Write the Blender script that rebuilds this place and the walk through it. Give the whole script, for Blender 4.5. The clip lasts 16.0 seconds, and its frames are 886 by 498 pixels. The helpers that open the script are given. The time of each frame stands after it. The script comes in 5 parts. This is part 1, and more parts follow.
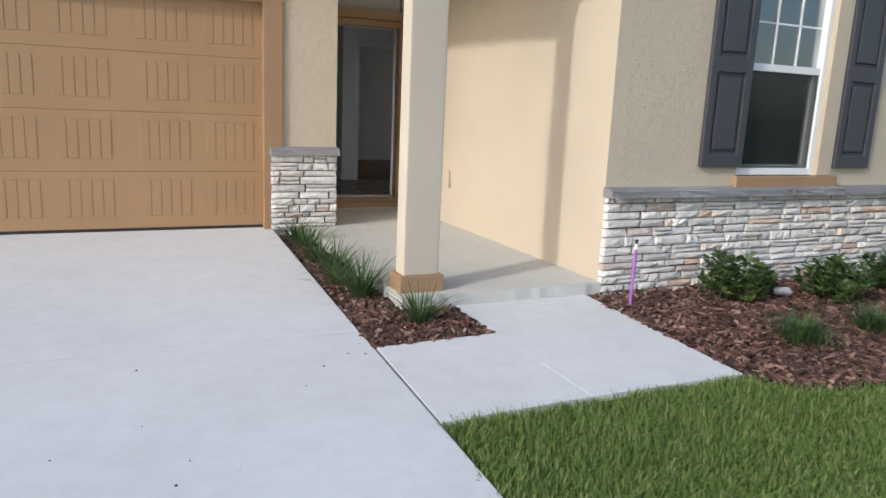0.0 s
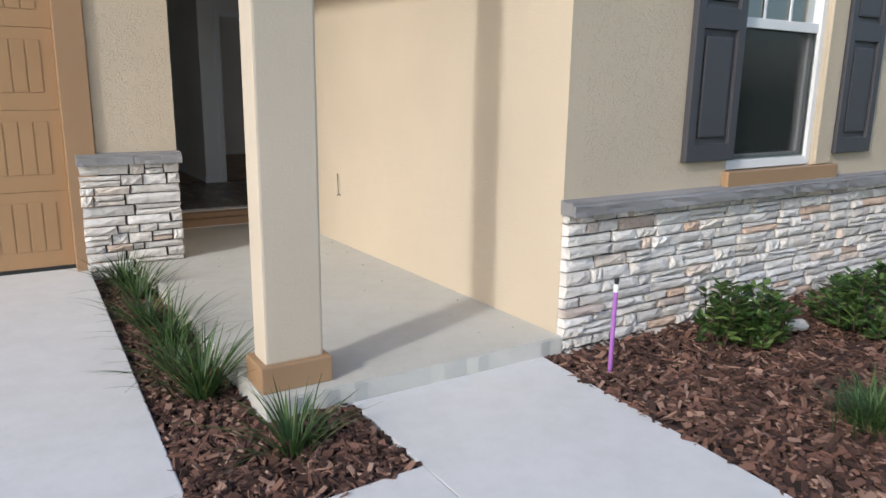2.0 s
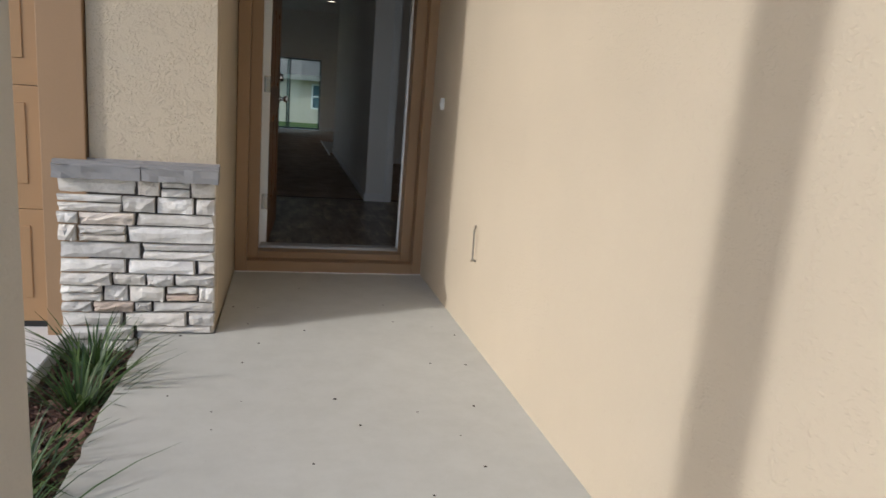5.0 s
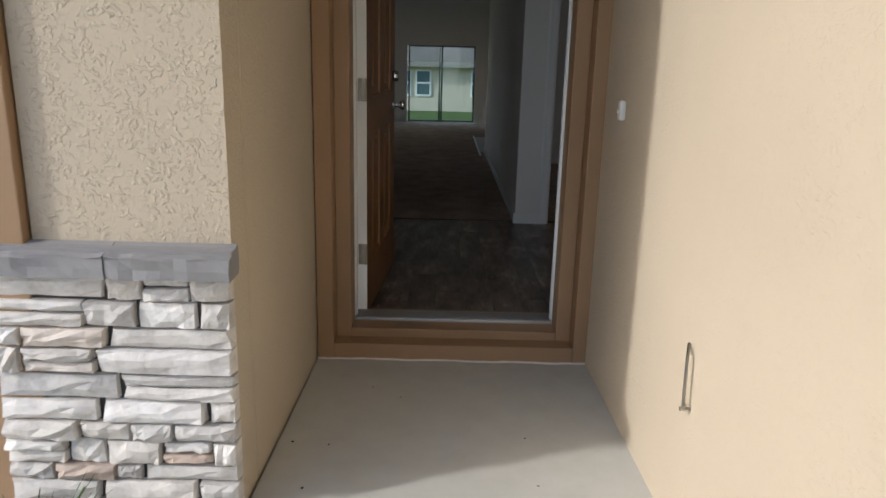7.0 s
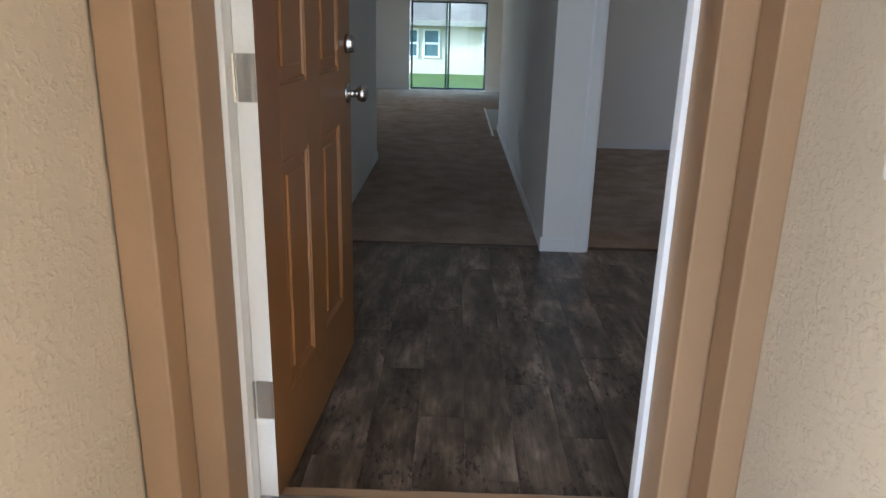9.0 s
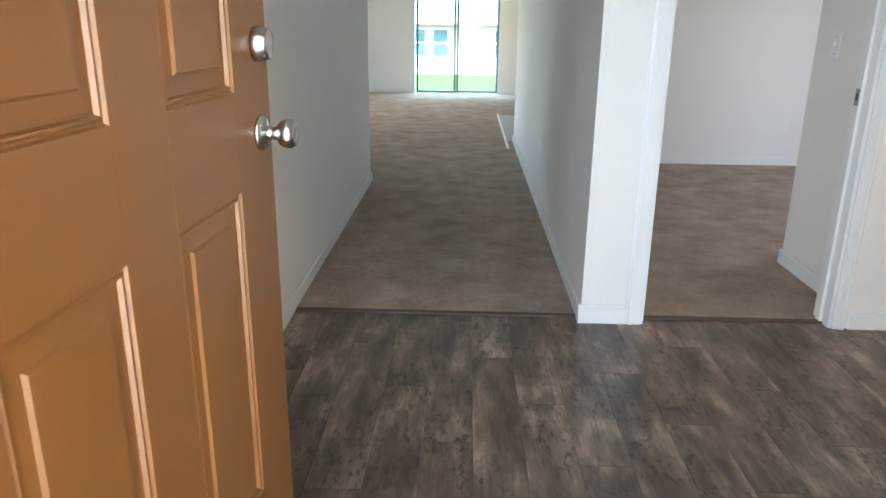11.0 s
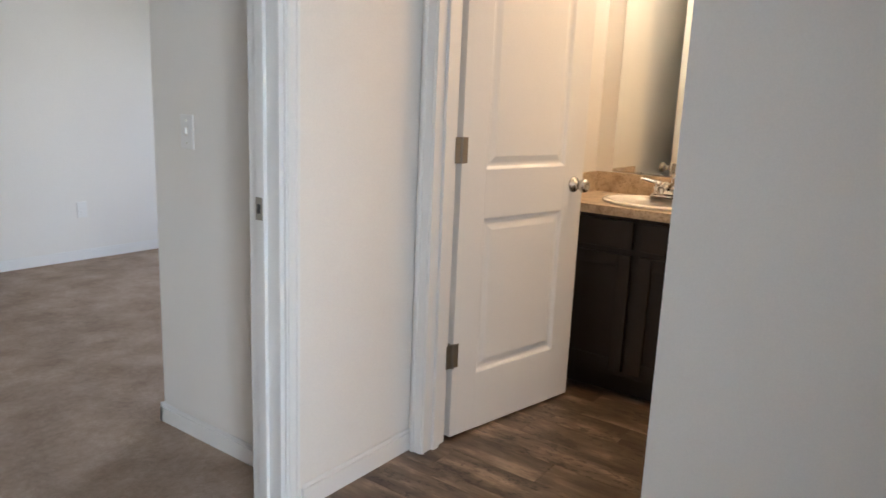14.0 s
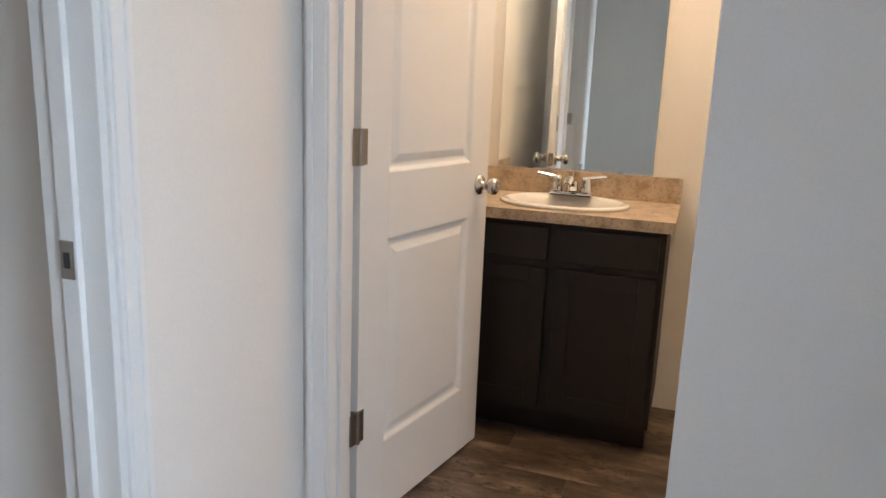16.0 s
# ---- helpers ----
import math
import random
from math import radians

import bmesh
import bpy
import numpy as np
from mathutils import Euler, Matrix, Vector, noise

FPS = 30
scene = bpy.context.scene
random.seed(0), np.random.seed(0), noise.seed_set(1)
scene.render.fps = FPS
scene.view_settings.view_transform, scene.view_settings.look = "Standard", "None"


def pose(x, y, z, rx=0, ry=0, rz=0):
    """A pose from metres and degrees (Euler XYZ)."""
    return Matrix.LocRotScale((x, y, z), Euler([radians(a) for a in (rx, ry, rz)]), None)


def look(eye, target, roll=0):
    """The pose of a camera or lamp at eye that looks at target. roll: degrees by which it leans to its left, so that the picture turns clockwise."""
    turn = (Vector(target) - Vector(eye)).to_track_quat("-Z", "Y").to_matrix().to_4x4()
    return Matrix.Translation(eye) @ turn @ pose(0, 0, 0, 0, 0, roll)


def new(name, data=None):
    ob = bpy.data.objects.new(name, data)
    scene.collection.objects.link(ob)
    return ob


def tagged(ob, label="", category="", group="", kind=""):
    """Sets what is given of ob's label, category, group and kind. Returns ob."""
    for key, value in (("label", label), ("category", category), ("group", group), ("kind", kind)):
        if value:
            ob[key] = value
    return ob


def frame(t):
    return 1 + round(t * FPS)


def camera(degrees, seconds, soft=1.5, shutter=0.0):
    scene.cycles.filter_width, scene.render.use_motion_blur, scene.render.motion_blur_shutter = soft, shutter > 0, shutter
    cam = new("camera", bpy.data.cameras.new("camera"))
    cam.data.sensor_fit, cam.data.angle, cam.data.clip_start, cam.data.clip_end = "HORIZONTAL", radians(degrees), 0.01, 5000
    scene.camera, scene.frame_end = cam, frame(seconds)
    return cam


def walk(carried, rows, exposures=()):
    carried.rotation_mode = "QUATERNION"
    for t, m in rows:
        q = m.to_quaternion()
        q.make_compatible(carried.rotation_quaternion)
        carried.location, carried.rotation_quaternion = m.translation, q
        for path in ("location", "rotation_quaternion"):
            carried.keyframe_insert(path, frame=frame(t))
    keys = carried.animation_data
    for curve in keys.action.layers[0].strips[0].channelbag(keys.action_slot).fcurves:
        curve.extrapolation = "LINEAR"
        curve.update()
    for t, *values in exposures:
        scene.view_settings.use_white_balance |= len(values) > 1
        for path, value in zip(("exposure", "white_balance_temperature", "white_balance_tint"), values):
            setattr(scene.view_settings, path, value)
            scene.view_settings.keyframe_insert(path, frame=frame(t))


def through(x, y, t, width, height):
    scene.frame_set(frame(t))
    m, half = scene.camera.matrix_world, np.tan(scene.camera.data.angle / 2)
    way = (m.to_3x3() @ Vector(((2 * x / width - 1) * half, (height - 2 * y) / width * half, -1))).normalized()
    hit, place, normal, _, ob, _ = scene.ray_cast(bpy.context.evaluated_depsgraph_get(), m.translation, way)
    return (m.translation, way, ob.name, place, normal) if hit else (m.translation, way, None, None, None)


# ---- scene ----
cam = camera(63.5, 16.0, shutter=0.2)
PATH = [
    (0, (-2.617, -8.451, 1.277), (-1.808, -6.666, 0.88), 2.5),
    (0.5, (-2.461, -8.007, 1.291), (-1.707, -6.196, 0.899), 1.2),
    (1, (-2.276, -7.576, 1.309), (-1.337, -5.859, 0.897), 0.4),
    (1.5, (-1.98, -7.211, 1.285), (-0.916, -5.573, 0.854), 1.3),
    (2, (-1.798, -6.819, 1.279), (-0.751, -5.173, 0.837), 0.8),
    (2.5, (-1.63, -6.365, 1.277), (-0.534, -4.751, 0.836), 0.6),
    (3, (-1.366, -5.985, 1.262), (-0.217, -4.409, 0.821), 1.7),
    (3.5, (-1.101, -5.594, 1.228), (0.07, -4.035, 0.782), 2.6),
    (4, (-0.807, -5.225, 1.232), (0.336, -3.638, 0.811), 3.8),
    (4.5, (-0.506, -5.044, 1.225), (0.317, -3.268, 0.816), 5.4),
    (5, (-0.355, -4.761, 1.219), (0.101, -2.863, 0.784), 4.7),
    (5.2, (-0.299, -4.634, 1.236), (0.075, -2.718, 0.801), 3.9),
    (7.3, (-0.023, -2.94, 1.309), (-0.036, -1.007, 0.796), 1.7),
    (7.5, (0.008, -2.764, 1.329), (-0.008, -0.833, 0.811), 2.1),
    (8, (0.032, -2.312, 1.298), (-0.019, -0.388, 0.756), 2.4),
    (8.2, (0.029, -2.129, 1.307), (-0.028, -0.208, 0.753), 2.0),
    (10.3, (-0.024, -0.648, 1.235), (-0.004, 1.241, 0.577), 1.1),
    (10.5, (0.003, -0.553, 1.251), (-0.008, 1.351, 0.639), 1.5),
    (11, (0.022, -0.351, 1.249), (-0.035, 1.553, 0.641), 0.7),
    (11.5, (-0.004, -0.063, 1.245), (-0.018, 1.829, 0.599), 0.4),
    (12, (-0.025, 0.188, 1.328), (0.123, 2.072, 0.672), 1.4),
    (12.5, (0.031, 0.396, 1.314), (0.603, 2.218, 0.718), 2.3),
    (13, (0.202, 0.554, 1.269), (1.028, 2.313, 0.795), 2.1),
    (13.5, (0.262, 0.765, 1.28), (1.5, 2.273, 0.84), 1.9),
    (14, (0.241, 0.938, 1.304), (1.823, 2.091, 0.896), 2.4),
    (14.5, (0.236, 1.009, 1.297), (1.918, 2.012, 0.891), 3.1),
    (15, (0.333, 1.12, 1.283), (2.051, 2.057, 0.87), 2.6),
    (15.5, (0.531, 1.332, 1.297), (2.285, 2.201, 0.887), 1.8),
    (16, (0.671, 1.578, 1.267), (2.518, 2.221, 0.849), 2.2),
]
EXPOSURES = [(0, 0.33, 6000, 10), (4, 0.12, 5950, 10), (5.2, 0.08, 5900, 10), (7.3, 0.5, 5850, 10), (8.2, 1.25, 5450, 12), (10.2, 3.3, 5500, 5), (11, 3.9, 5650, 5), (12.5, 4.15, 6350, 8), (13.5, 3.85, 5950, 8), (14.5, 3.85, 5550, 7), (16, 3.85, 5400, 7)]
walk(cam, [(t, look(e, g, r)) for t, e, g, r in PATH], EXPOSURES)

# ---- world, sun, exposure ----
SUN_AZ, SUN_EL = 20.5, 28.0      # the light travels towards +x, turned 20.5 degrees to +y
world = bpy.data.worlds.new("sky_world")
scene.world = world
world.use_nodes = True
wn = world.node_tree
sky = wn.nodes.new("ShaderNodeTexSky")
sky.sky_type = "NISHITA"
sky.sun_disc = False
sky.sun_elevation = radians(SUN_EL)
sky.sun_rotation = radians(270 - SUN_AZ)
sky.dust_density = 2.0
wn.nodes["Background"].inputs["Strength"].default_value = 0.15
wn.links.new(sky.outputs[0], wn.nodes["Background"].inputs["Color"])
sun = new("sun", bpy.data.lights.new("sun", "SUN"))
sun.data.energy, sun.data.angle, sun.data.color = 1.7, radians(2.6), (1.0, 0.94, 0.84)
sx, sy = math.cos(radians(SUN_AZ)), math.sin(radians(SUN_AZ))
sun.matrix_world = look((-20 * sx, -20 * sy, 20 * math.tan(radians(SUN_EL))), (0, 0, 0))


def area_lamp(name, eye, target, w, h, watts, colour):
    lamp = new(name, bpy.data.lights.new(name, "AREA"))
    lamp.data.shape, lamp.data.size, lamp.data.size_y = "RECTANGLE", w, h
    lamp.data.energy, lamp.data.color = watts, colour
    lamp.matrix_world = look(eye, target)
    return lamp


# area lamps: added fill for the daylight in the open front door and at the slider, daylight in unseen windows of the
# rear bedroom and the living room, and the bath's warm lamp, unseen near its ceiling
# no lamp hangs here: added on top of the sky to brighten the foyer
door_sky_fill = area_lamp("front_door_light", (0.02, -0.005, 1.14), (0.85, 2.7, 0.6), 0.80, 1.9, 1.3, (0.92, 0.96, 1.0))
door_sky_fill.data.spread = radians(122)
# added lamp outdoors, hidden behind the slider's header, in place of sky light
area_lamp("slider_light", (-0.16, 12.62, 2.25), (-0.16, 10.2, 0.0), 1.4, 0.9, 15.0, (0.70, 0.90, 1.0))
area_lamp("bedroom_window_light", (4.40, 4.4, 1.5), (2.0, 3.9, 0.2), 1.2, 1.4, 2.1, (1.0, 0.91, 0.80))
area_lamp("living_window_light", (-3.95, 8.5, 1.5), (0.0, 8.5, 1.2), 2.4, 1.5, 1.8, (0.92, 0.97, 1.0))
area_lamp("bath_light", (2.98, 1.5, 2.58), (2.88, 1.75, 0.5), 0.4, 0.4, 1.1, (1.0, 0.57, 0.25))

# ---- materials ----


def material(name, build):
    m = bpy.data.materials.new(name)
    m.use_nodes = True
    nt = m.node_tree
    build(nt, nt.nodes["Principled BSDF"])
    return m


def node(nt, kind, **values):
    n = nt.nodes.new(kind)
    for k, v in values.items():
        if k == "scale":
            n.inputs["Scale"].default_value = v
        elif k == "detail":
            n.inputs["Detail"].default_value = v
        elif k == "rough":
            n.inputs["Roughness"].default_value = v
    return n


def coords(nt, stretch=(1, 1, 1), source="Object"):
    tc, mp = nt.nodes.new("ShaderNodeTexCoord"), nt.nodes.new("ShaderNodeMapping")
    mp.inputs["Scale"].default_value = stretch
    nt.links.new(tc.outputs[source], mp.inputs["Vector"])
    return mp.outputs["Vector"]


def world_coords(nt, stretch=(1, 1, 1)):
    g, mp = nt.nodes.new("ShaderNodeNewGeometry"), nt.nodes.new("ShaderNodeMapping")
    mp.inputs["Scale"].default_value = stretch
    nt.links.new(g.outputs["Position"], mp.inputs["Vector"])
    return mp.outputs["Vector"]


def ramp(nt, fac, stops):
    r = nt.nodes.new("ShaderNodeValToRGB")
    while len(r.color_ramp.elements) < len(stops):
        r.color_ramp.elements.new(0.5)
    for e, (p, c) in zip(r.color_ramp.elements, stops):
        e.position, e.color = p, (*c, 1)
    nt.links.new(fac, r.inputs["Fac"])
    return r.outputs["Color"]


def mixed(nt, a, b, fac, mode="MIX"):
    m = nt.nodes.new("ShaderNodeMix")
    m.data_type, m.blend_type = "RGBA", mode
    for sock, v in ((m.inputs[0], fac), (m.inputs[6], a), (m.inputs[7], b)):
        if hasattr(v, "is_linked"):
            nt.links.new(v, sock)
        else:
            sock.default_value = v if isinstance(v, float) else (*v, 1)
    return m.outputs[2]


def bump(nt, bsdf, height, strength, distance):
    b = nt.nodes.new("ShaderNodeBump")
    b.inputs["Strength"].default_value, b.inputs["Distance"].default_value = strength, distance
    nt.links.new(height, b.inputs["Height"])
    nt.links.new(b.outputs["Normal"], bsdf.inputs["Normal"])
    return b


def shade(c, k):
    return tuple(min(1.0, v * k) for v in c)


def painted(name, colour, rough=0.55, grain=180.0, relief=0.15, blotch=0.06, metal=0.0, stretch=(1, 1, 1)):
    """A coated surface: faint blotches and a fine relief."""
    def build(nt, b):
        v = world_coords(nt, stretch)
        big, fine = node(nt, "ShaderNodeTexNoise", scale=1.7, detail=4.0), node(nt, "ShaderNodeTexNoise", scale=grain, detail=3.0)
        nt.links.new(v, big.inputs["Vector"]), nt.links.new(v, fine.inputs["Vector"])
        c = ramp(nt, big.outputs["Fac"], [(0.3, shade(colour, 1 - blotch)), (0.7, shade(colour, 1 + blotch))])
        c = mixed(nt, c, ramp(nt, fine.outputs["Fac"], [(0.3, (0.93, 0.93, 0.93)), (0.7, (1, 1, 1))]), 0.6, "MULTIPLY")
        nt.links.new(c, b.inputs["Base Color"])
        b.inputs["Roughness"].default_value, b.inputs["Metallic"].default_value = rough, metal
        bump(nt, b, fine.outputs["Fac"], relief, 0.002)
    return material(name, build)


def stucco(name, colour, depth=0.5):
    """Sprayed stucco: clusters of small raised crumbs over a sandy ground."""
    def build(nt, b):
        v = world_coords(nt)
        big = node(nt, "ShaderNodeTexNoise", scale=1.3, detail=5.0)
        crumb = node(nt, "ShaderNodeTexNoise", scale=78.0, detail=3.0, rough=0.55)
        patch = node(nt, "ShaderNodeTexNoise", scale=17.0, detail=3.0)
        sand = node(nt, "ShaderNodeTexNoise", scale=420.0, detail=2.0)
        for n in (big, crumb, patch, sand):
            nt.links.new(v, n.inputs["Vector"])
        c = ramp(nt, big.outputs["Fac"], [(0.3, shade(colour, 0.95)), (0.7, shade(colour, 1.04))])
        nt.links.new(c, b.inputs["Base Color"])
        b.inputs["Roughness"].default_value = 0.85
        isl = ramp(nt, crumb.outputs["Fac"], [(0.50, (0, 0, 0)), (0.60, (1, 1, 1))])
        isl = mixed(nt, isl, ramp(nt, patch.outputs["Fac"], [(0.38, (0.1, 0.1, 0.1)), (0.58, (1, 1, 1))]), 1.0, "MULTIPLY")
        h = mixed(nt, isl, sand.outputs["Color"], 0.2)
        bump(nt, b, h, depth, 0.008)
    return material(name, build)


def concrete(name, colour, stain=0.1, rough=0.85):
    def build(nt, b):
        v = world_coords(nt)
        big, mid = node(nt, "ShaderNodeTexNoise", scale=0.55, detail=6.0, rough=0.6), node(nt, "ShaderNodeTexNoise", scale=7.0, detail=6.0, rough=0.7)
        fine = node(nt, "ShaderNodeTexNoise", scale=260.0, detail=3.0)
        pits = nt.nodes.new("ShaderNodeTexVoronoi")
        pits.inputs["Scale"].default_value = 22.0
        broom = node(nt, "ShaderNodeTexNoise", scale=60.0, detail=2.0)
        vb = world_coords(nt, (0.15, 6.0, 1.0))
        for n in (big, mid, fine, pits):
            nt.links.new(v, n.inputs["Vector"])
        nt.links.new(vb, broom.inputs["Vector"])
        c = ramp(nt, big.outputs["Fac"], [(0.3, shade(colour, 1 - stain)), (0.65, shade(colour, 1.03))])
        c = mixed(nt, c, ramp(nt, mid.outputs["Fac"], [(0.35, (0.9, 0.9, 0.89)), (0.6, (1, 1, 1))]), 0.7, "MULTIPLY")
        c = mixed(nt, c, ramp(nt, pits.outputs["Distance"], [(0.025, (0.55, 0.52, 0.48)), (0.05, (1, 1, 1))]), 0.35, "MULTIPLY")
        nt.links.new(c, b.inputs["Base Color"])
        b.inputs["Roughness"].default_value = rough
        bump(nt, b, mixed(nt, fine.outputs["Color"], broom.outputs["Color"], 0.35), 0.35, 0.003)
    return material(name, build)


def pieces(name, stops, rough, bump_scale, depth, grain=(1, 1, 1), wear=0.5, deep=0.72):
    """One colour a piece, out of a ramp, with streaks of its own."""
    def build(nt, b):
        info = nt.nodes.new("ShaderNodeObjectInfo")
        v = world_coords(nt, grain)
        add = nt.nodes.new("ShaderNodeVectorMath")
        mul = nt.nodes.new("ShaderNodeMath")
        mul.operation = "MULTIPLY"
        mul.inputs[1].default_value = 37.0
        nt.links.new(info.outputs["Random"], mul.inputs[0])
        nt.links.new(v, add.inputs[0]), nt.links.new(mul.outputs[0], add.inputs[1])
        n1, n2 = node(nt, "ShaderNodeTexNoise", scale=bump_scale, detail=8.0, rough=0.65), node(nt, "ShaderNodeTexNoise", scale=bump_scale * 0.22, detail=4.0)
        nt.links.new(add.outputs[0], n1.inputs["Vector"]), nt.links.new(add.outputs[0], n2.inputs["Vector"])
        c = ramp(nt, info.outputs["Random"], stops)
        c = mixed(nt, c, ramp(nt, n1.outputs["Fac"], [(0.3, (0.5, 0.48, 0.46)), (0.55, (1, 1, 1)), (0.75, (1.0, 1.0, 1.0))]), wear, "MULTIPLY")
        c = mixed(nt, c, ramp(nt, n2.outputs["Fac"], [(0.36, (deep, deep * 0.97, deep * 0.94)), (0.62, (1, 1, 1))]), wear, "MULTIPLY")
        nt.links.new(c, b.inputs["Base Color"])
        b.inputs["Roughness"].default_value = rough
        bump(nt, b, n1.outputs["Fac"], 0.6, depth)
    return material(name, build)


def islands(name, stops, rough=0.8, through=0.0):
    """Loose stuff: a colour for each blade, leaf or chip; thin leaves let light pass."""
    def build(nt, b):
        g = nt.nodes.new("ShaderNodeNewGeometry")
        c = ramp(nt, g.outputs["Random Per Island"], stops)
        nt.links.new(c, b.inputs["Base Color"])
        b.inputs["Roughness"].default_value = rough
        if through:
            t, m = nt.nodes.new("ShaderNodeBsdfTranslucent"), nt.nodes.new("ShaderNodeMixShader")
            nt.links.new(c, t.inputs["Color"])
            m.inputs[0].default_value = through
            nt.links.new(b.outputs[0], m.inputs[1]), nt.links.new(t.outputs[0], m.inputs[2])
            nt.links.new(m.outputs[0], nt.nodes["Material Output"].inputs["Surface"])
    return material(name, build)


def plank_build(nt, b):
    """Weathered vinyl plank: a tone a plank, long pale and dark patches, grain and torn dark flecks."""
    info, mul, add = nt.nodes.new("ShaderNodeObjectInfo"), nt.nodes.new("ShaderNodeMath"), nt.nodes.new("ShaderNodeVectorMath")
    mul.operation = "MULTIPLY"
    mul.inputs[1].default_value = 41.0
    nt.links.new(info.outputs["Random"], mul.inputs[0])
    nt.links.new(mul.outputs[0], add.inputs[1])
    nt.links.new(world_coords(nt), add.inputs[0])

    def streak(stretch, scale, detail, rough):
        mp = nt.nodes.new("ShaderNodeMapping")
        mp.inputs["Scale"].default_value = stretch
        nt.links.new(add.outputs[0], mp.inputs["Vector"])
        n = node(nt, "ShaderNodeTexNoise", scale=scale, detail=detail, rough=rough)
        nt.links.new(mp.outputs["Vector"], n.inputs["Vector"])
        return n.outputs["Fac"]

    patch, grain = streak((1, 0.3, 1), 11.0, 6.0, 0.6), streak((1, 0.05, 1), 120.0, 4.0, 0.6)
    fleck, area = streak((1, 0.45, 1), 48.0, 5.0, 0.75), streak((1, 0.5, 1), 5.0, 2.0, 0.5)
    c = ramp(nt, patch, [(0.32, (0.060, 0.040, 0.027)), (0.45, (0.130, 0.093, 0.065)), (0.55, (0.205, 0.152, 0.108)), (0.67, (0.42, 0.325, 0.235))])
    c = mixed(nt, c, ramp(nt, info.outputs["Random"], [(0.0, (0.68, 0.66, 0.64)), (1.0, (1, 1, 1))]), 1.0, "MULTIPLY")
    c = mixed(nt, c, ramp(nt, grain, [(0.35, (0.68, 0.66, 0.64)), (0.6, (1, 1, 1))]), 0.8, "MULTIPLY")
    dark = mixed(nt, ramp(nt, fleck, [(0.40, (0, 0, 0)), (0.47, (1, 1, 1))]), ramp(nt, area, [(0.45, (0, 0, 0)), (0.55, (1, 1, 1))]), 1.0, "LIGHTEN")
    c = mixed(nt, c, mixed(nt, (0.22, 0.2, 0.19), (1.0, 1.0, 1.0), dark), 0.9, "MULTIPLY")
    nt.links.new(c, b.inputs["Base Color"])
    nt.links.new(ramp(nt, patch, [(0.3, (0.38, 0.38, 0.38)), (0.7, (0.28, 0.28, 0.28))]), b.inputs["Roughness"])
    bump(nt, b, grain, 0.35, 0.0012)


def carpet_build(nt, b):
    v = world_coords(nt)
    big, fib, mid = node(nt, "ShaderNodeTexNoise", scale=5.0, detail=5.0, rough=0.6), node(nt, "ShaderNodeTexNoise", scale=330.0, detail=2.0), node(nt, "ShaderNodeTexNoise", scale=38.0, detail=5.0, rough=0.7)
    for n in (big, fib, mid):
        nt.links.new(v, n.inputs["Vector"])
    c = ramp(nt, big.outputs["Fac"], [(0.33, (0.36, 0.275, 0.215)), (0.66, (0.54, 0.43, 0.345))])
    c = mixed(nt, c, ramp(nt, mid.outputs["Fac"], [(0.35, (0.72, 0.7, 0.68)), (0.65, (1, 1, 1))]), 0.6, "MULTIPLY")
    c = mixed(nt, c, ramp(nt, fib.outputs["Fac"], [(0.3, (0.6, 0.58, 0.56)), (0.7, (1, 1, 1))]), 0.7, "MULTIPLY")
    nt.links.new(c, b.inputs["Base Color"])
    b.inputs["Roughness"].default_value = 1.0
    b.inputs["Specular IOR Level"].default_value = 0.1
    bump(nt, b, mixed(nt, fib.outputs["Color"], mid.outputs["Color"], 0.4), 0.9, 0.008)


def laminate_build(nt, b):
    v = world_coords(nt)
    n1, n2 = node(nt, "ShaderNodeTexNoise", scale=16.0, detail=7.0, rough=0.65), node(nt, "ShaderNodeTexNoise", scale=90.0, detail=5.0, rough=0.7)
    nt.links.new(v, n1.inputs["Vector"]), nt.links.new(v, n2.inputs["Vector"])
    c = ramp(nt, n1.outputs["Fac"], [(0.34, (0.33, 0.24, 0.15)), (0.5, (0.52, 0.41, 0.285)), (0.68, (0.63, 0.51, 0.37))])
    c = mixed(nt, c, ramp(nt, n2.outputs["Fac"], [(0.34, (0.35, 0.28, 0.22)), (0.5, (1, 1, 1))]), 0.6, "MULTIPLY")
    nt.links.new(c, b.inputs["Base Color"])
    b.inputs["Roughness"].default_value = 0.35


def glass_build(nt, b):
    b.inputs["Base Color"].default_value = (0.78, 0.95, 0.93, 1)
    b.inputs["Transmission Weight"].default_value = 1.0
    b.inputs["Roughness"].default_value = 0.0
    b.inputs["IOR"].default_value = 1.45


def coated_build(nt, b):
    glass_build(nt, b)
    b.inputs["Base Color"].default_value = (0.55, 0.62, 0.64, 1)
    b.inputs["IOR"].default_value = 2.1


def screen_build(nt, b):
    b.inputs["Base Color"].default_value = (0.02, 0.022, 0.024, 1)
    b.inputs["Roughness"].default_value = 0.7
    b.inputs["Alpha"].default_value = 0.35


def mirror_build(nt, b):
    b.inputs["Base Color"].default_value = (0.88, 0.9, 0.89, 1)
    b.inputs["Metallic"].default_value = 1.0
    b.inputs["Roughness"].default_value = 0.015


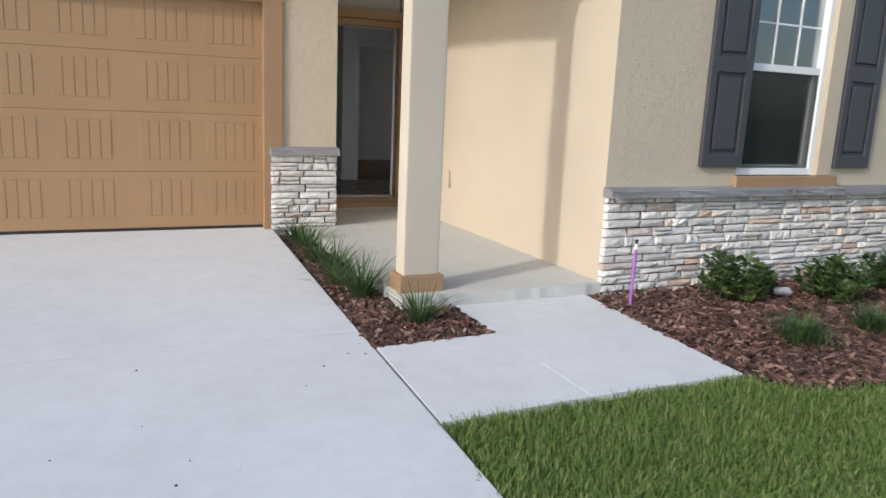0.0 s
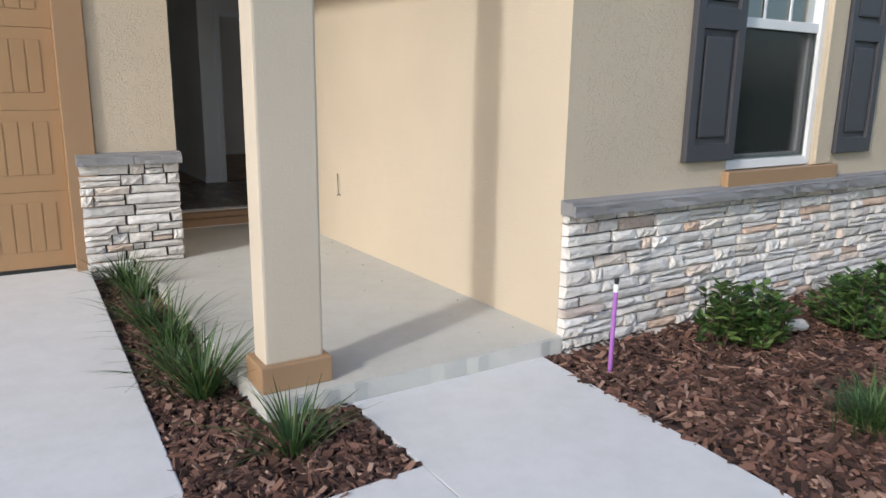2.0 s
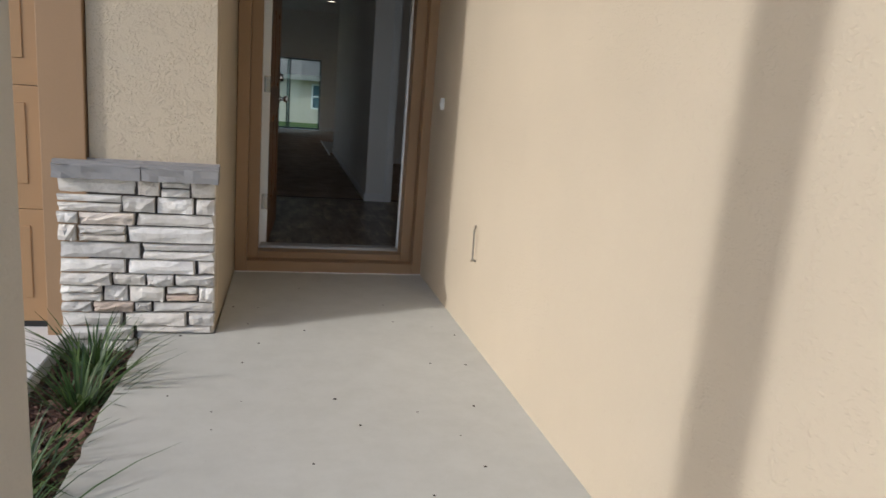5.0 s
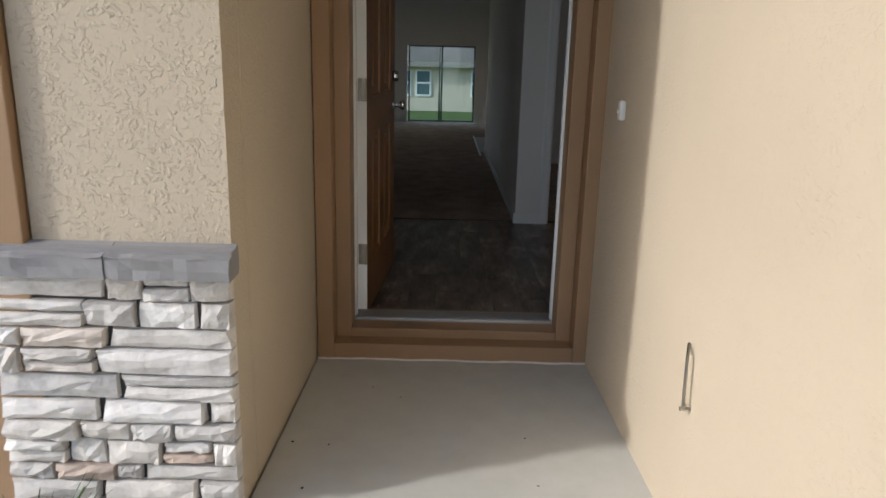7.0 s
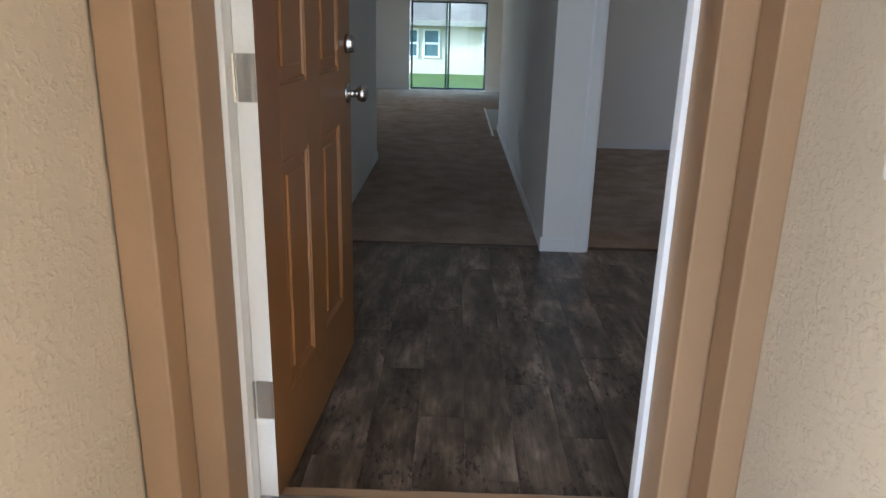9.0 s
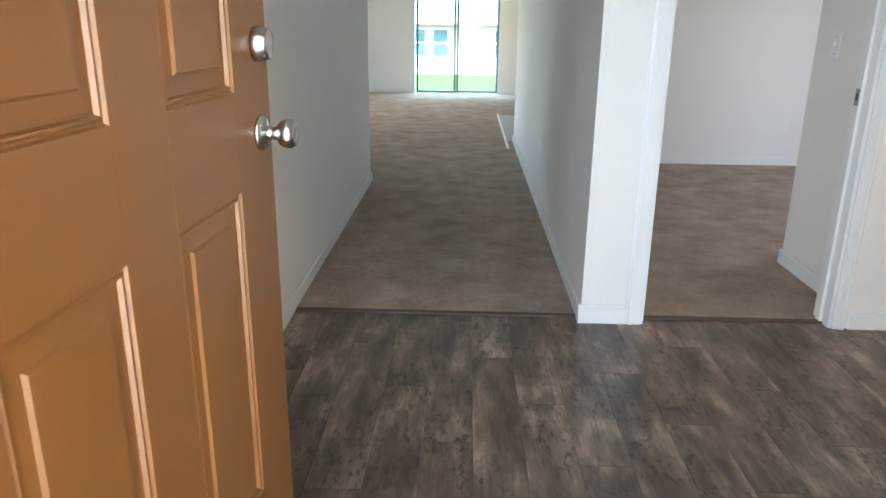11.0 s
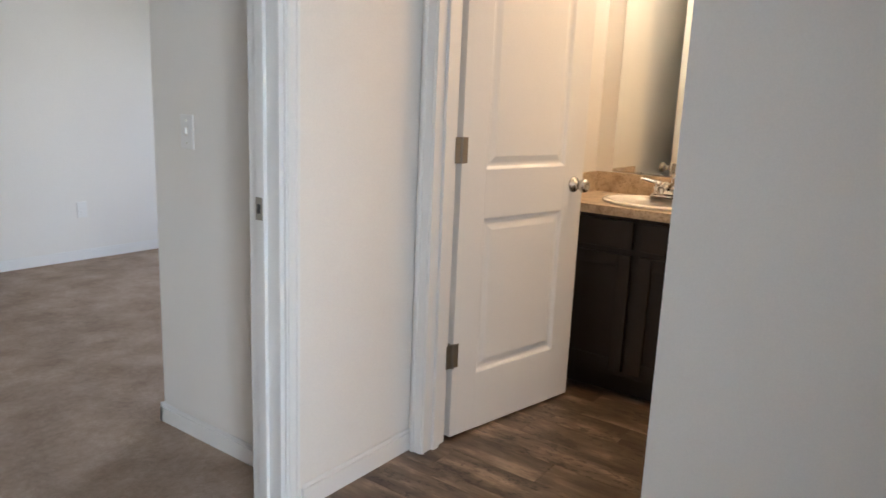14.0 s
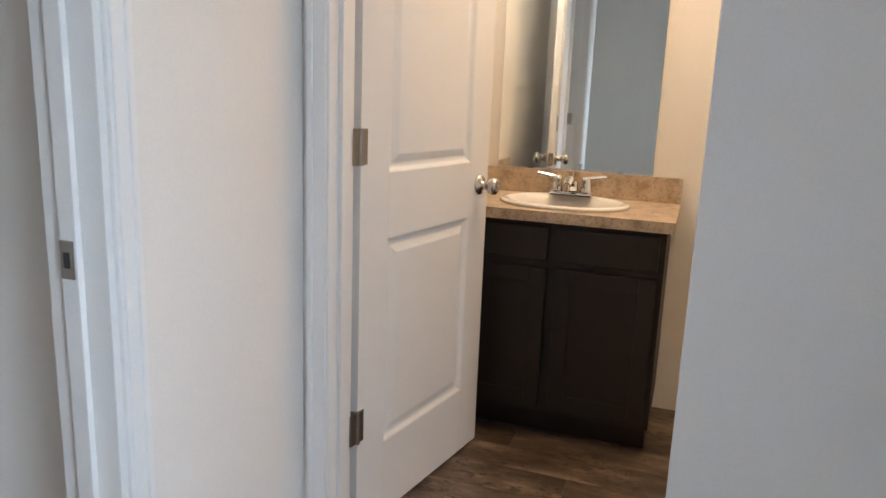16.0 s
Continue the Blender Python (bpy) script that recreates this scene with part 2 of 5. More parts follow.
def lawn_build(nt, b):
    v = world_coords(nt)
    n1, n2 = node(nt, "ShaderNodeTexNoise", scale=1.1, detail=6.0, rough=0.65), node(nt, "ShaderNodeTexNoise", scale=70.0, detail=4.0)
    nt.links.new(v, n1.inputs["Vector"]), nt.links.new(v, n2.inputs["Vector"])
    c = ramp(nt, n1.outputs["Fac"], [(0.3, (0.07, 0.13, 0.025)), (0.7, (0.15, 0.22, 0.05))])
    c = mixed(nt, c, ramp(nt, n2.outputs["Fac"], [(0.3, (0.45, 0.45, 0.4)), (0.7, (1, 1, 1))]), 0.8, "MULTIPLY")
    nt.links.new(c, b.inputs["Base Color"])
    b.inputs["Roughness"].default_value = 0.9
    bump(nt, b, n2.outputs["Fac"], 0.8, 0.03)


def glow_build(nt, b):
    b.inputs["Base Color"].default_value = (0.9, 0.88, 0.82, 1)
    b.inputs["Emission Color"].default_value = (1.0, 0.82, 0.6, 1)
    b.inputs["Emission Strength"].default_value = 2.5


M_STUCCO = stucco("stucco_tan", (0.555, 0.475, 0.362), 0.6)
M_STUCCO_SOFT = stucco("stucco_tan_soft", (0.555, 0.475, 0.362), 0.34)
M_STUCCO_SMOOTH = stucco("stucco_column", (0.56, 0.49, 0.39), 0.12)
M_BROWN = painted("brown_trim_paint", (0.355, 0.225, 0.125), 0.5, 120.0, 0.15)
M_GARAGE = painted("garage_door_paint", (0.40, 0.245, 0.122), 0.45, 240.0, 0.12, 0.04)
M_DOOR = painted("front_door_paint", (0.225, 0.098, 0.027), 0.30, 300.0, 0.06, 0.05)
M_WHITE = painted("white_trim_paint", (0.84, 0.84, 0.83), 0.35, 260.0, 0.01, 0.01)
M_WALL = painted("white_wall_paint", (0.83, 0.81, 0.775), 0.75, 210.0, 0.12, 0.015)
M_CEIL = painted("ceiling_paint", (0.8, 0.79, 0.77), 0.9, 90.0, 0.5, 0.02)
M_CAP = painted("grey_stone_cap", (0.27, 0.265, 0.27), 0.85, 60.0, 0.9, 0.2)
M_CONC = concrete("driveway_concrete", (0.68, 0.68, 0.685), 0.06)
M_WALK = concrete("walk_concrete", (0.69, 0.69, 0.69), 0.06)
M_PORCH = concrete("porch_concrete", (0.565, 0.56, 0.52), 0.08, 0.75)
M_MORTAR = painted("mortar", (0.075, 0.066, 0.058), 0.95, 140.0, 0.6, 0.2)
M_STONE = pieces("ledge_stone", [(0.0, (0.78, 0.75, 0.71)), (0.35, (0.82, 0.80, 0.78)), (0.55, (0.72, 0.68, 0.63)), (0.72, (0.60, 0.585, 0.57)), (0.88, (0.80, 0.755, 0.70)), (0.95, (0.70, 0.52, 0.40)), (1.0, (0.52, 0.50, 0.49))], 0.9, 26.0, 0.012, wear=0.42)
M_SHUTTER = painted("shutter_paint", (0.062, 0.062, 0.072), 0.5, 200.0, 0.15, 0.05)
M_VINYL = painted("white_vinyl", (0.80, 0.81, 0.82), 0.4, 200.0, 0.03, 0.01)
M_ALU = painted("dark_bronze_frame", (0.08, 0.105, 0.10), 0.4, 200.0, 0.05, 0.05)
M_SILL = painted("aluminium_threshold", (0.42, 0.40, 0.38), 0.38, 200.0, 0.1, 0.08, 0.8, (0.1, 4, 1))
M_NICKEL = painted("satin_nickel", (0.60, 0.575, 0.54), 0.27, 300.0, 0.03, 0.03, 1.0)
M_HINGE = painted("aged_nickel", (0.36, 0.34, 0.31), 0.38, 300.0, 0.05, 0.1, 1.0)
M_STRIP = painted("brown_strip", (0.085, 0.055, 0.04), 0.6, 90.0, 0.2, 0.15)
M_CHROME = painted("chrome", (0.8, 0.8, 0.8), 0.08, 300.0, 0.0, 0.01, 1.0)
M_GLASS = material("window_glass", glass_build)
M_GLASS_FRONT = material("coated_window_glass", coated_build)
M_SCREEN = material("insect_screen_mesh", screen_build)
M_MIRROR = material("mirror_silver", mirror_build)
M_CARPET = material("beige_carpet", carpet_build)
M_LAMINATE = material("granite_laminate", laminate_build)
M_LAWN = material("lawn_ground", lawn_build)
M_GLOW = material("lamp_glow", glow_build)
M_PLANK = material("vinyl_plank", plank_build)
M_TILE = painted("kitchen_vinyl", (0.30, 0.28, 0.27), 0.3, 60.0, 0.1, 0.1)
M_ESPRESSO = painted("espresso_wood", (0.014, 0.008, 0.005), 0.55, 60.0, 0.2, 0.25, 0.0, (1, 1, 0.1))
M_PORCELAIN = painted("porcelain", (0.85, 0.82, 0.77), 0.12, 200.0, 0.0, 0.01)
M_PURPLE = painted("purple_pipe", (0.36, 0.14, 0.46), 0.4, 200.0, 0.05, 0.06)
M_BLACK = painted("black_plastic", (0.02, 0.02, 0.02), 0.4, 200.0, 0.05, 0.1)
M_ROOF = painted("roof_shingle", (0.17, 0.15, 0.14), 0.95, 30.0, 0.8, 0.25)
M_FAR_WALL = painted("cream_stucco", (0.62, 0.56, 0.47), 0.9, 20.0, 0.2, 0.05)
M_GREY_WALL = painted("grey_stucco", (0.30, 0.28, 0.26), 0.9, 20.0, 0.2, 0.05)
M_SOIL = painted("dark_soil", (0.035, 0.022, 0.016), 0.95, 40.0, 1.0, 0.4)
M_CHIP = islands("mulch_chip", [(0.0, (0.030, 0.014, 0.010)), (0.45, (0.085, 0.042, 0.029)), (0.8, (0.17, 0.085, 0.060)), (1.0, (0.33, 0.21, 0.155))], 0.85)
M_BLADE = islands("lawn_blade", [(0.0, (0.11, 0.19, 0.035)), (0.5, (0.20, 0.30, 0.06)), (0.85, (0.30, 0.38, 0.11)), (1.0, (0.46, 0.42, 0.20))], 0.5, 0.42)
M_LIRIOPE = islands("dark_grass_blade", [(0.0, (0.022, 0.052, 0.018)), (0.6, (0.055, 0.11, 0.030)), (1.0, (0.13, 0.20, 0.06))], 0.5, 0.25)
M_LEAF = islands("glossy_leaf", [(0.0, (0.022, 0.055, 0.014)), (0.55, (0.06, 0.12, 0.03)), (0.85, (0.14, 0.22, 0.06)), (1.0, (0.22, 0.30, 0.09))], 0.36, 0.25)
M_TWIG = painted("twig_bark", (0.07, 0.045, 0.03), 0.9, 60.0, 0.5, 0.2)
M_ROCK = painted("white_rock", (0.72, 0.70, 0.66), 0.9, 60.0, 0.6, 0.1)

# ---- mesh helpers ----


def block(bm, x0, x1, y0, y1, z0, z1, bevel=0.0):
    """A box between the given planes, its edges rounded by bevel."""
    m = Matrix.Translation(((x0 + x1) / 2, (y0 + y1) / 2, (z0 + z1) / 2)) @ Matrix.Diagonal((abs(x1 - x0), abs(y1 - y0), abs(z1 - z0), 1))
    vs = bmesh.ops.create_cube(bm, size=1.0, matrix=m)["verts"]
    if bevel:
        es = {e for v in vs for e in v.link_edges}
        bmesh.ops.bevel(bm, geom=list(es), offset=bevel, segments=2, profile=0.6, affect="EDGES")
    return bm


def blocks(*rows, bevel=0.0):
    bm = bmesh.new()
    for r in rows:
        block(bm, *r, bevel=bevel)
    return bm


def tube(bm, a, b, r0, r1=None, sides=14):
    """A round rod from a to b."""
    a, b = Vector(a), Vector(b)
    m = Matrix.Translation((a + b) / 2) @ (b - a).to_track_quat("Z", "Y").to_matrix().to_4x4()
    bmesh.ops.create_cone(bm, cap_ends=True, segments=sides, radius1=r0, radius2=r0 if r1 is None else r1, depth=(b - a).length, matrix=m)
    return bm


def lathe(bm, profile, m, sides=24):
    """Turns a profile of (radius, height) about z, then sets it by m."""
    rings = []
    for r, h in profile:
        rings.append([bm.verts.new(m @ Vector((max(r, 1e-4) * math.cos(2 * math.pi * i / sides), max(r, 1e-4) * math.sin(2 * math.pi * i / sides), h))) for i in range(sides)])
    for p, q in zip(rings, rings[1:]):
        for i in range(sides):
            f = bm.faces.new((p[i], p[(i + 1) % sides], q[(i + 1) % sides], q[i]))
            f.smooth = True
    bm.faces.new(rings[0][::-1])
    bm.faces.new(rings[-1])
    bmesh.ops.recalc_face_normals(bm, faces=bm.faces[:])
    return bm


def linked(name, bm, mat):
    me = bpy.data.meshes.new(name)
    bm.to_mesh(me)
    bm.free()
    me.materials.append(mat)
    return new(name, me)


def part(name, bm, mat, parent, label=""):
    """Links a bmesh as one mesh object under a thing or a part."""
    ob = linked(name, bm, mat)
    ob.parent = parent
    ob.matrix_parent_inverse = parent.matrix_world.inverted() if parent.type != "EMPTY" else Matrix.Translation(-Vector(parent.location))
    return tagged(ob, label)


def setting(name, bm, mat, label, category="wall"):
    return tagged(linked(name, bm, mat), label, category, kind="structure")


def thing(name, at, label, category, group="", kind=""):
    ob = new(name)
    ob.location = at
    ob.empty_display_size = 0.1
    return tagged(ob, label, category, group, kind)


def quads(name, verts, faces, mat):
    me = bpy.data.meshes.new(name)
    me.from_pydata(verts, [], faces)
    me.materials.append(mat)
    return new(name, me)

# ---- ground and concrete ----
G = -0.088          # top of the drive and the walk
FLOOR = 0.045       # finished floor indoors
CEIL = 2.66


def ground_height(x, y):
    return -0.125 if y < 12.6 else -0.125 - 0.62 * min(1.0, (y - 12.6) / 10.0)


gx = [-3000, -300, -60, -20, -7.6, 4.8, 20, 60, 300, 3000]
gy = [-3000, -300, -60, -14, -6, 0, 6, 12.6, 15, 18, 22.6, 28, 60, 300, 3000]
ground = quads("ground", [(x, y, ground_height(x, y)) for y in gy for x in gx],
               [(j * len(gx) + i, j * len(gx) + i + 1, (j + 1) * len(gx) + i + 1, (j + 1) * len(gx) + i) for j in range(len(gy) - 1) for i in range(len(gx) - 1)], M_LAWN)
tagged(ground, "green lawn ground around the house", "ground", kind="structure")


def slab(points, z0, z1, bevel=0.006):
    """A flat slab with the given outline."""
    bm = bmesh.new()
    low = [bm.verts.new((x, y, z0)) for x, y in points]
    f = bm.faces.new(low)
    up = bmesh.ops.extrude_face_region(bm, geom=[f])["geom"]
    bmesh.ops.translate(bm, verts=[v for v in up if isinstance(v, bmesh.types.BMVert)], vec=(0, 0, z1 - z0))
    bmesh.ops.recalc_face_normals(bm, faces=bm.faces[:])
    if bevel:
        bmesh.ops.bevel(bm, geom=[e for e in bm.edges if e.verts[0].co.z > z1 - 1e-4 and e.verts[1].co.z > z1 - 1e-4], offset=bevel, segments=2, affect="EDGES")
    return bm


rise = slab([(-6.6, -1.21), (-1.27, -1.21), (-1.352, -4.495), (-6.6, -4.495)], -0.3, G)
for v in rise.verts:
    if v.co.z > -0.2:
        v.co.z += 0.076 * (v.co.y + 4.495) / 3.285
setting("driveway_ramp", rise, M_CONC, "pale broom-finished concrete driveway rising to garage", "driveway")
setting("driveway", slab([(-6.6, -4.5), (-1.352, -4.5), (-1.36, -4.78), (-1.42, -6.4), (-1.55, -9.97), (-6.6, -9.97)], -0.3, G), M_CONC, "pale broom-finished concrete driveway", "driveway")
setting("driveway_apron", slab([(-6.6, -10.0), (-1.55, -10.0), (-1.8, -15.0), (-6.6, -15.0)], -0.3, G), M_CONC, "pale concrete driveway slab nearer the street", "driveway")
setting("walk_near", slab([(-1.345, -4.79), (-0.5605, -4.755), (-0.5705, -5.775), (-1.385, -5.80)], -0.3, G, 0.002), M_WALK, "pale concrete walkway slab beside the driveway", "walkway")
setting("walk_far", slab([(-0.551, -4.13), (0.54, -4.13), (0.415, -5.775), (-0.567, -5.775)], -0.3, G, 0.002), M_WALK, "pale concrete walkway slab leading to the porch", "walkway")
edge_rng = random.Random(21)
ragged = [(-0.94 + edge_rng.uniform(-0.013, 0.008), -1.40 - 2.70 * i / 34) for i in range(35)] + [(-0.94 + 1.60 * i / 24, -4.13 + edge_rng.uniform(-0.006, 0.005)) for i in range(25)]
setting("porch_slab", slab(ragged + [(0.672, -4.13), (0.60, -0.23), (-0.605, -0.23), (-0.625, -1.37), (-0.94, -1.37)], -0.3, 0.0, 0.007), M_PORCH, "grey painted concrete porch slab", "porch")
setting("path_joint", slab([(-1.352, -4.80), (-1.345, -4.80), (-1.388, -5.80), (-1.42, -6.3), (-1.425, -6.3)], -0.2, G - 0.006, 0), M_CAP, "grey dirt-filled joint between drive and walk", "joint")

# planting beds, dark soil under the bark
setting("bed_narrow", slab([(-1.29, -1.33), (-0.945, -1.38), (-0.945, -4.13), (-0.556, -4.13), (-0.568, -4.755), (-1.35, -4.785)], -0.3, -0.115, 0), M_SOIL, "dark mulch bed beside the porch", "bed")
WIDE = [(0.52, -4.0), (0.41, -5.78), (0.52, -5.98), (0.8, -6.10), (1.3, -6.13), (2.2, -6.05), (3.4, -5.95), (5.4, -5.9), (5.4, -4.0)]
setting("bed_wide", slab(WIDE, -0.3, -0.113, 0), M_SOIL, "dark mulch bed below the window wall", "bed")

# ---- outer walls ----
FRONT_Y, GAR_Y = -4.085, -1.335
TOP = 2.95
setting("wall_porch", slab([(0.588, 0.0), (0.588, -0.24), (0.667, FRONT_Y), (0.79, FRONT_Y), (0.71, 0.0)], -0.1, TOP, 0), M_STUCCO_SOFT, "tan textured stucco porch wall in sunlight")
setting("wall_front", blocks((0.79, 1.95, FRONT_Y, -3.95, -0.2, TOP), (2.85, 4.40, FRONT_Y, -3.92, -0.2, TOP),
                             (1.95, 2.85, FRONT_Y, -3.95, -0.2, 0.80), (1.95, 2.85, FRONT_Y, -3.95, 2.52, TOP)), M_STUCCO, "tan textured stucco front wall with a window")
setting("wall_recess", slab([(-0.602, 0.0), (-0.73, 0.0), (-0.73, -1.18), (-0.628, -1.18)], -0.1, TOP, 0), M_STUCCO_SOFT, "tan stucco side wall of the entry recess")
setting("wall_garage", blocks((-1.165, -0.630, GAR_Y - 0.002, -1.18, -0.2, TOP), (-6.4, -1.165, GAR_Y - 0.002, -1.18, 2.14, TOP), (-7.1, -6.4, GAR_Y - 0.002, -1.18, -0.2, TOP)), M_STUCCO, "tan textured stucco garage front")
setting("wall_sides", blocks((4.28, 4.40, -3.95, -1.0, -0.2, TOP), (4.28, 4.56, -1.0, -0.9, -0.2, TOP), (4.44, 4.56, -0.9, 3.8, -0.2, TOP), (4.44, 4.56, 3.8, 5.0, -0.2, 0.8), (4.44, 4.56, 3.8, 5.0, 2.2, TOP), (4.44, 4.56, 5.0, 12.33, -0.2, TOP),
                             (-7.1, -7.0, -1.15, 5.1, -0.2, TOP), (-7.0, -0.83, 4.98, 5.10, -0.2, TOP),
                             (-4.10, -4.0, 5.1, 7.3, -0.2, TOP), (-4.10, -4.0, 7.3, 9.7, -0.2, 0.75), (-4.10, -4.0, 7.3, 9.7, 2.25, TOP), (-4.10, -4.0, 9.7, 12.33, -0.2, TOP)), M_WALL, "plain outer walls closing the house")
SL, SR, ST = -0.895, 0.565, 1.645
setting("wall_rear", blocks((-4.1, SL, 12.19, 12.33, -0.2, TOP), (SR, 4.56, 12.19, 12.33, -0.2, TOP), (SL, SR, 12.19, 12.33, ST, TOP), (SL, SR, 12.19, 12.33, -0.2, FLOOR)), M_WALL, "white painted rear wall with sliding glass door")

# ---- inner walls ----
setting("wall_entry", blocks((-0.72, -0.50, -0.02, 0.13, -0.1, CEIL), (0.53, 2.24, -0.02, 0.13, -0.1, CEIL), (-0.50, 0.50, -0.02, 0.13, 2.16, CEIL)), M_WALL, "white painted wall round the front door")
setting("wall_hall_west", blocks((-0.83, -0.71, 0.0, 5.10, -0.1, CEIL)), M_WALL, "white painted hall wall")
setting("wall_hall_east", blocks((0.52, 0.64, 2.575, 7.15, -0.1, CEIL)), M_WALL, "white painted hall wall with an outlet")
DOOR_H = 2.10
setting("wall_foyer", blocks((0.52, 0.765, 2.45, 2.575, -0.1, CEIL), (1.56, 2.275, 2.45, 2.575, -0.1, CEIL), (0.765, 1.56, 2.45, 2.575, DOOR_H, CEIL)), M_WALL, "white painted foyer wall with bedroom doorway")
setting("wall_closet", blocks((1.695, 2.275, 2.575, 3.285, -0.1, CEIL)), M_WALL, "white painted closet corner in the bedroom")
setting("wall_bedroom", blocks((0.64, 4.44, 6.06, 6.18, -0.1, CEIL)), M_WALL, "white painted bedroom wall")
setting("wall_bath_west", blocks((2.13, 2.27, 0.13, 1.566, -0.1, CEIL), (2.15, 2.27, 2.395, 2.45, -0.1, CEIL), (2.15, 2.27, 1.566, 2.395, DOOR_H, CEIL)), M_WALL, "plain painted foyer wall beside bathroom doorway")
setting("wall_bath", blocks((2.275, 3.58, 2.45, 2.57, -0.1, CEIL), (3.58, 3.70, 0.0, 2.57, -0.1, CEIL), (2.24, 3.58, 0.0, 0.12, -0.1, CEIL)), M_WALL, "white painted bathroom walls in warm light")
setting("ceiling", blocks((-7.05, 4.5, -1.25, 12.3, CEIL, CEIL + 0.08), (0.75, 4.35, -4.0, -1.25, CEIL, CEIL + 0.08)), M_CEIL, "white textured ceiling", "ceiling")

# ---- floors ----
setting("subfloor", blocks((-7.0, 4.44, 0.0, 12.19, -0.2, FLOOR - 0.012), (0.79, 4.28, -3.95, 0.0, -0.2, FLOOR - 0.012), (-7.0, -0.73, -1.18, 0.0, -0.2, FLOOR - 0.012)), M_MORTAR, "slab below the floors", "floor")
setting("carpet_hall", blocks((-0.71, 0.52, 2.52, 5.1, 0.0, FLOOR + 0.008), (-4.0, 0.52, 5.1, 7.15, 0.0, FLOOR + 0.008), (-4.0, 0.45, 7.15, 9.38, 0.0, FLOOR + 0.008), (-4.0, 4.44, 9.38, 12.19, 0.0, FLOOR + 0.008)), M_CARPET, "beige cut-pile carpet in hall and living room", "carpet")
setting("carpet_bedroom", blocks((0.77, 1.555, 2.52, 2.58, 0.0, FLOOR + 0.008), (0.64, 1.695, 2.58, 3.285, 0.0, FLOOR + 0.008), (0.64, 4.44, 3.285, 6.06, 0.0, FLOOR + 0.008)), M_CARPET, "beige cut-pile bedroom carpet", "carpet")
setting("kitchen_floor", blocks((0.452, 4.44, 7.15, 9.37, 0.0, FLOOR + 0.002), (0.52, 4.44, 6.18, 7.15, 0.0, FLOOR + 0.002)), M_TILE, "grey vinyl kitchen floor", "floor")
setting("kitchen_edge_strip", blocks((0.43, 0.455, 6.7, 9.40, 0.0, FLOOR + 0.014), bevel=0.004), M_WHITE, "white edge strip between carpet and kitchen", "trim")
for x0, x1 in ((-0.71, 0.52), (0.765, 1.56)):
    setting("carpet_edge", blocks((x0, x1, 2.492, 2.522, 0.0, FLOOR + 0.009), bevel=0.004), M_STRIP, "dark brown transition strip at the carpet edge", "trim")


# ---- roofs ----
def hip_roof(name, x0, x1, y0, y1, z, rise, over, parent):
    bm = bmesh.new()
    a = [(x0 - over, y0 - over), (x1 + over, y0 - over), (x1 + over, y1 + over), (x0 - over, y1 + over)]
    lo = [bm.verts.new((x, y, z)) for x, y in a]
    mid = [bm.verts.new((x, y, z + 0.16)) for x, y in a]
    w = min(x1 - x0, y1 - y0) / 2 + over
    if x1 - x0 > y1 - y0:
        top = [bm.verts.new((x0 - over + w, (y0 + y1) / 2, z + rise)), bm.verts.new((x1 + over - w, (y0 + y1) / 2, z + rise))]
        tf = [(mid[0], mid[1], top[1], top[0]), (mid[1], mid[2], top[1]), (mid[2], mid[3], top[0], top[1]), (mid[3], mid[0], top[0])]
    else:
        top = [bm.verts.new(((x0 + x1) / 2, y0 - over + w, z + rise)), bm.verts.new(((x0 + x1) / 2, y1 + over - w, z + rise))]
        tf = [(mid[0], mid[1], top[0]), (mid[1], mid[2], top[1], top[0]), (mid[2], mid[3], top[1]), (mid[3], mid[0], top[0], top[1])]
    bm.faces.new(lo[::-1])
    for i in range(4):
        bm.faces.new((lo[i], lo[(i + 1) % 4], mid[(i + 1) % 4], mid[i]))
    for f in tf:
        bm.faces.new(f)
    if parent:
        return part(name, bm, M_ROOF, parent)
    return setting(name, bm, M_ROOF, "brown shingle hip roof over the house", "roof")


hip_roof("roof_main", -7.1, 4.56, -1.25, 12.33, TOP, 2.6, 0.45, None)
hip_roof("roof_wing", 0.69, 4.40, -4.08, 2.0, TOP + 0.004, 1.5, 0.06, None)
setting("porch_beam", blocks((-0.90, -0.64, -4.01, GAR_Y, 2.72, 3.05), (-0.64, 0.66, -4.01, -3.80, 2.72, 3.05)), M_STUCCO_SMOOTH, "tan stucco beam over the porch", "beam")
setting("porch_ceiling", blocks((-0.90, 0.588, -4.01, GAR_Y, 3.05, 3.2), (-0.60, 0.588, GAR_Y, -0.02, 2.95, 3.1)), M_CEIL, "white textured porch ceiling", "ceiling")
setting("porch_roof", blocks((-0.96, 0.64, -4.10, GAR_Y, 3.203, 3.27), (-0.96, -0.903, -4.10, GAR_Y, 3.04, 3.2), (-0.903, 0.64, -4.10, -4.02, 3.06, 3.2)), M_ROOF, "brown shingle roof edge over the porch", "roof")

# ---- porch column ----
column = thing("porch_column", (-0.76, -3.79, 0), "tan stucco square porch column with brown base", "column")
part("shaft", blocks((-0.90, -0.638, -4.025, -3.87, 0.115, 2.72), bevel=0.012), M_STUCCO_SMOOTH, column)
part("base", blocks((-0.93, -0.608, -4.055, -3.84, 0.0, 0.118), bevel=0.008), M_BROWN, column, "brown painted column base")

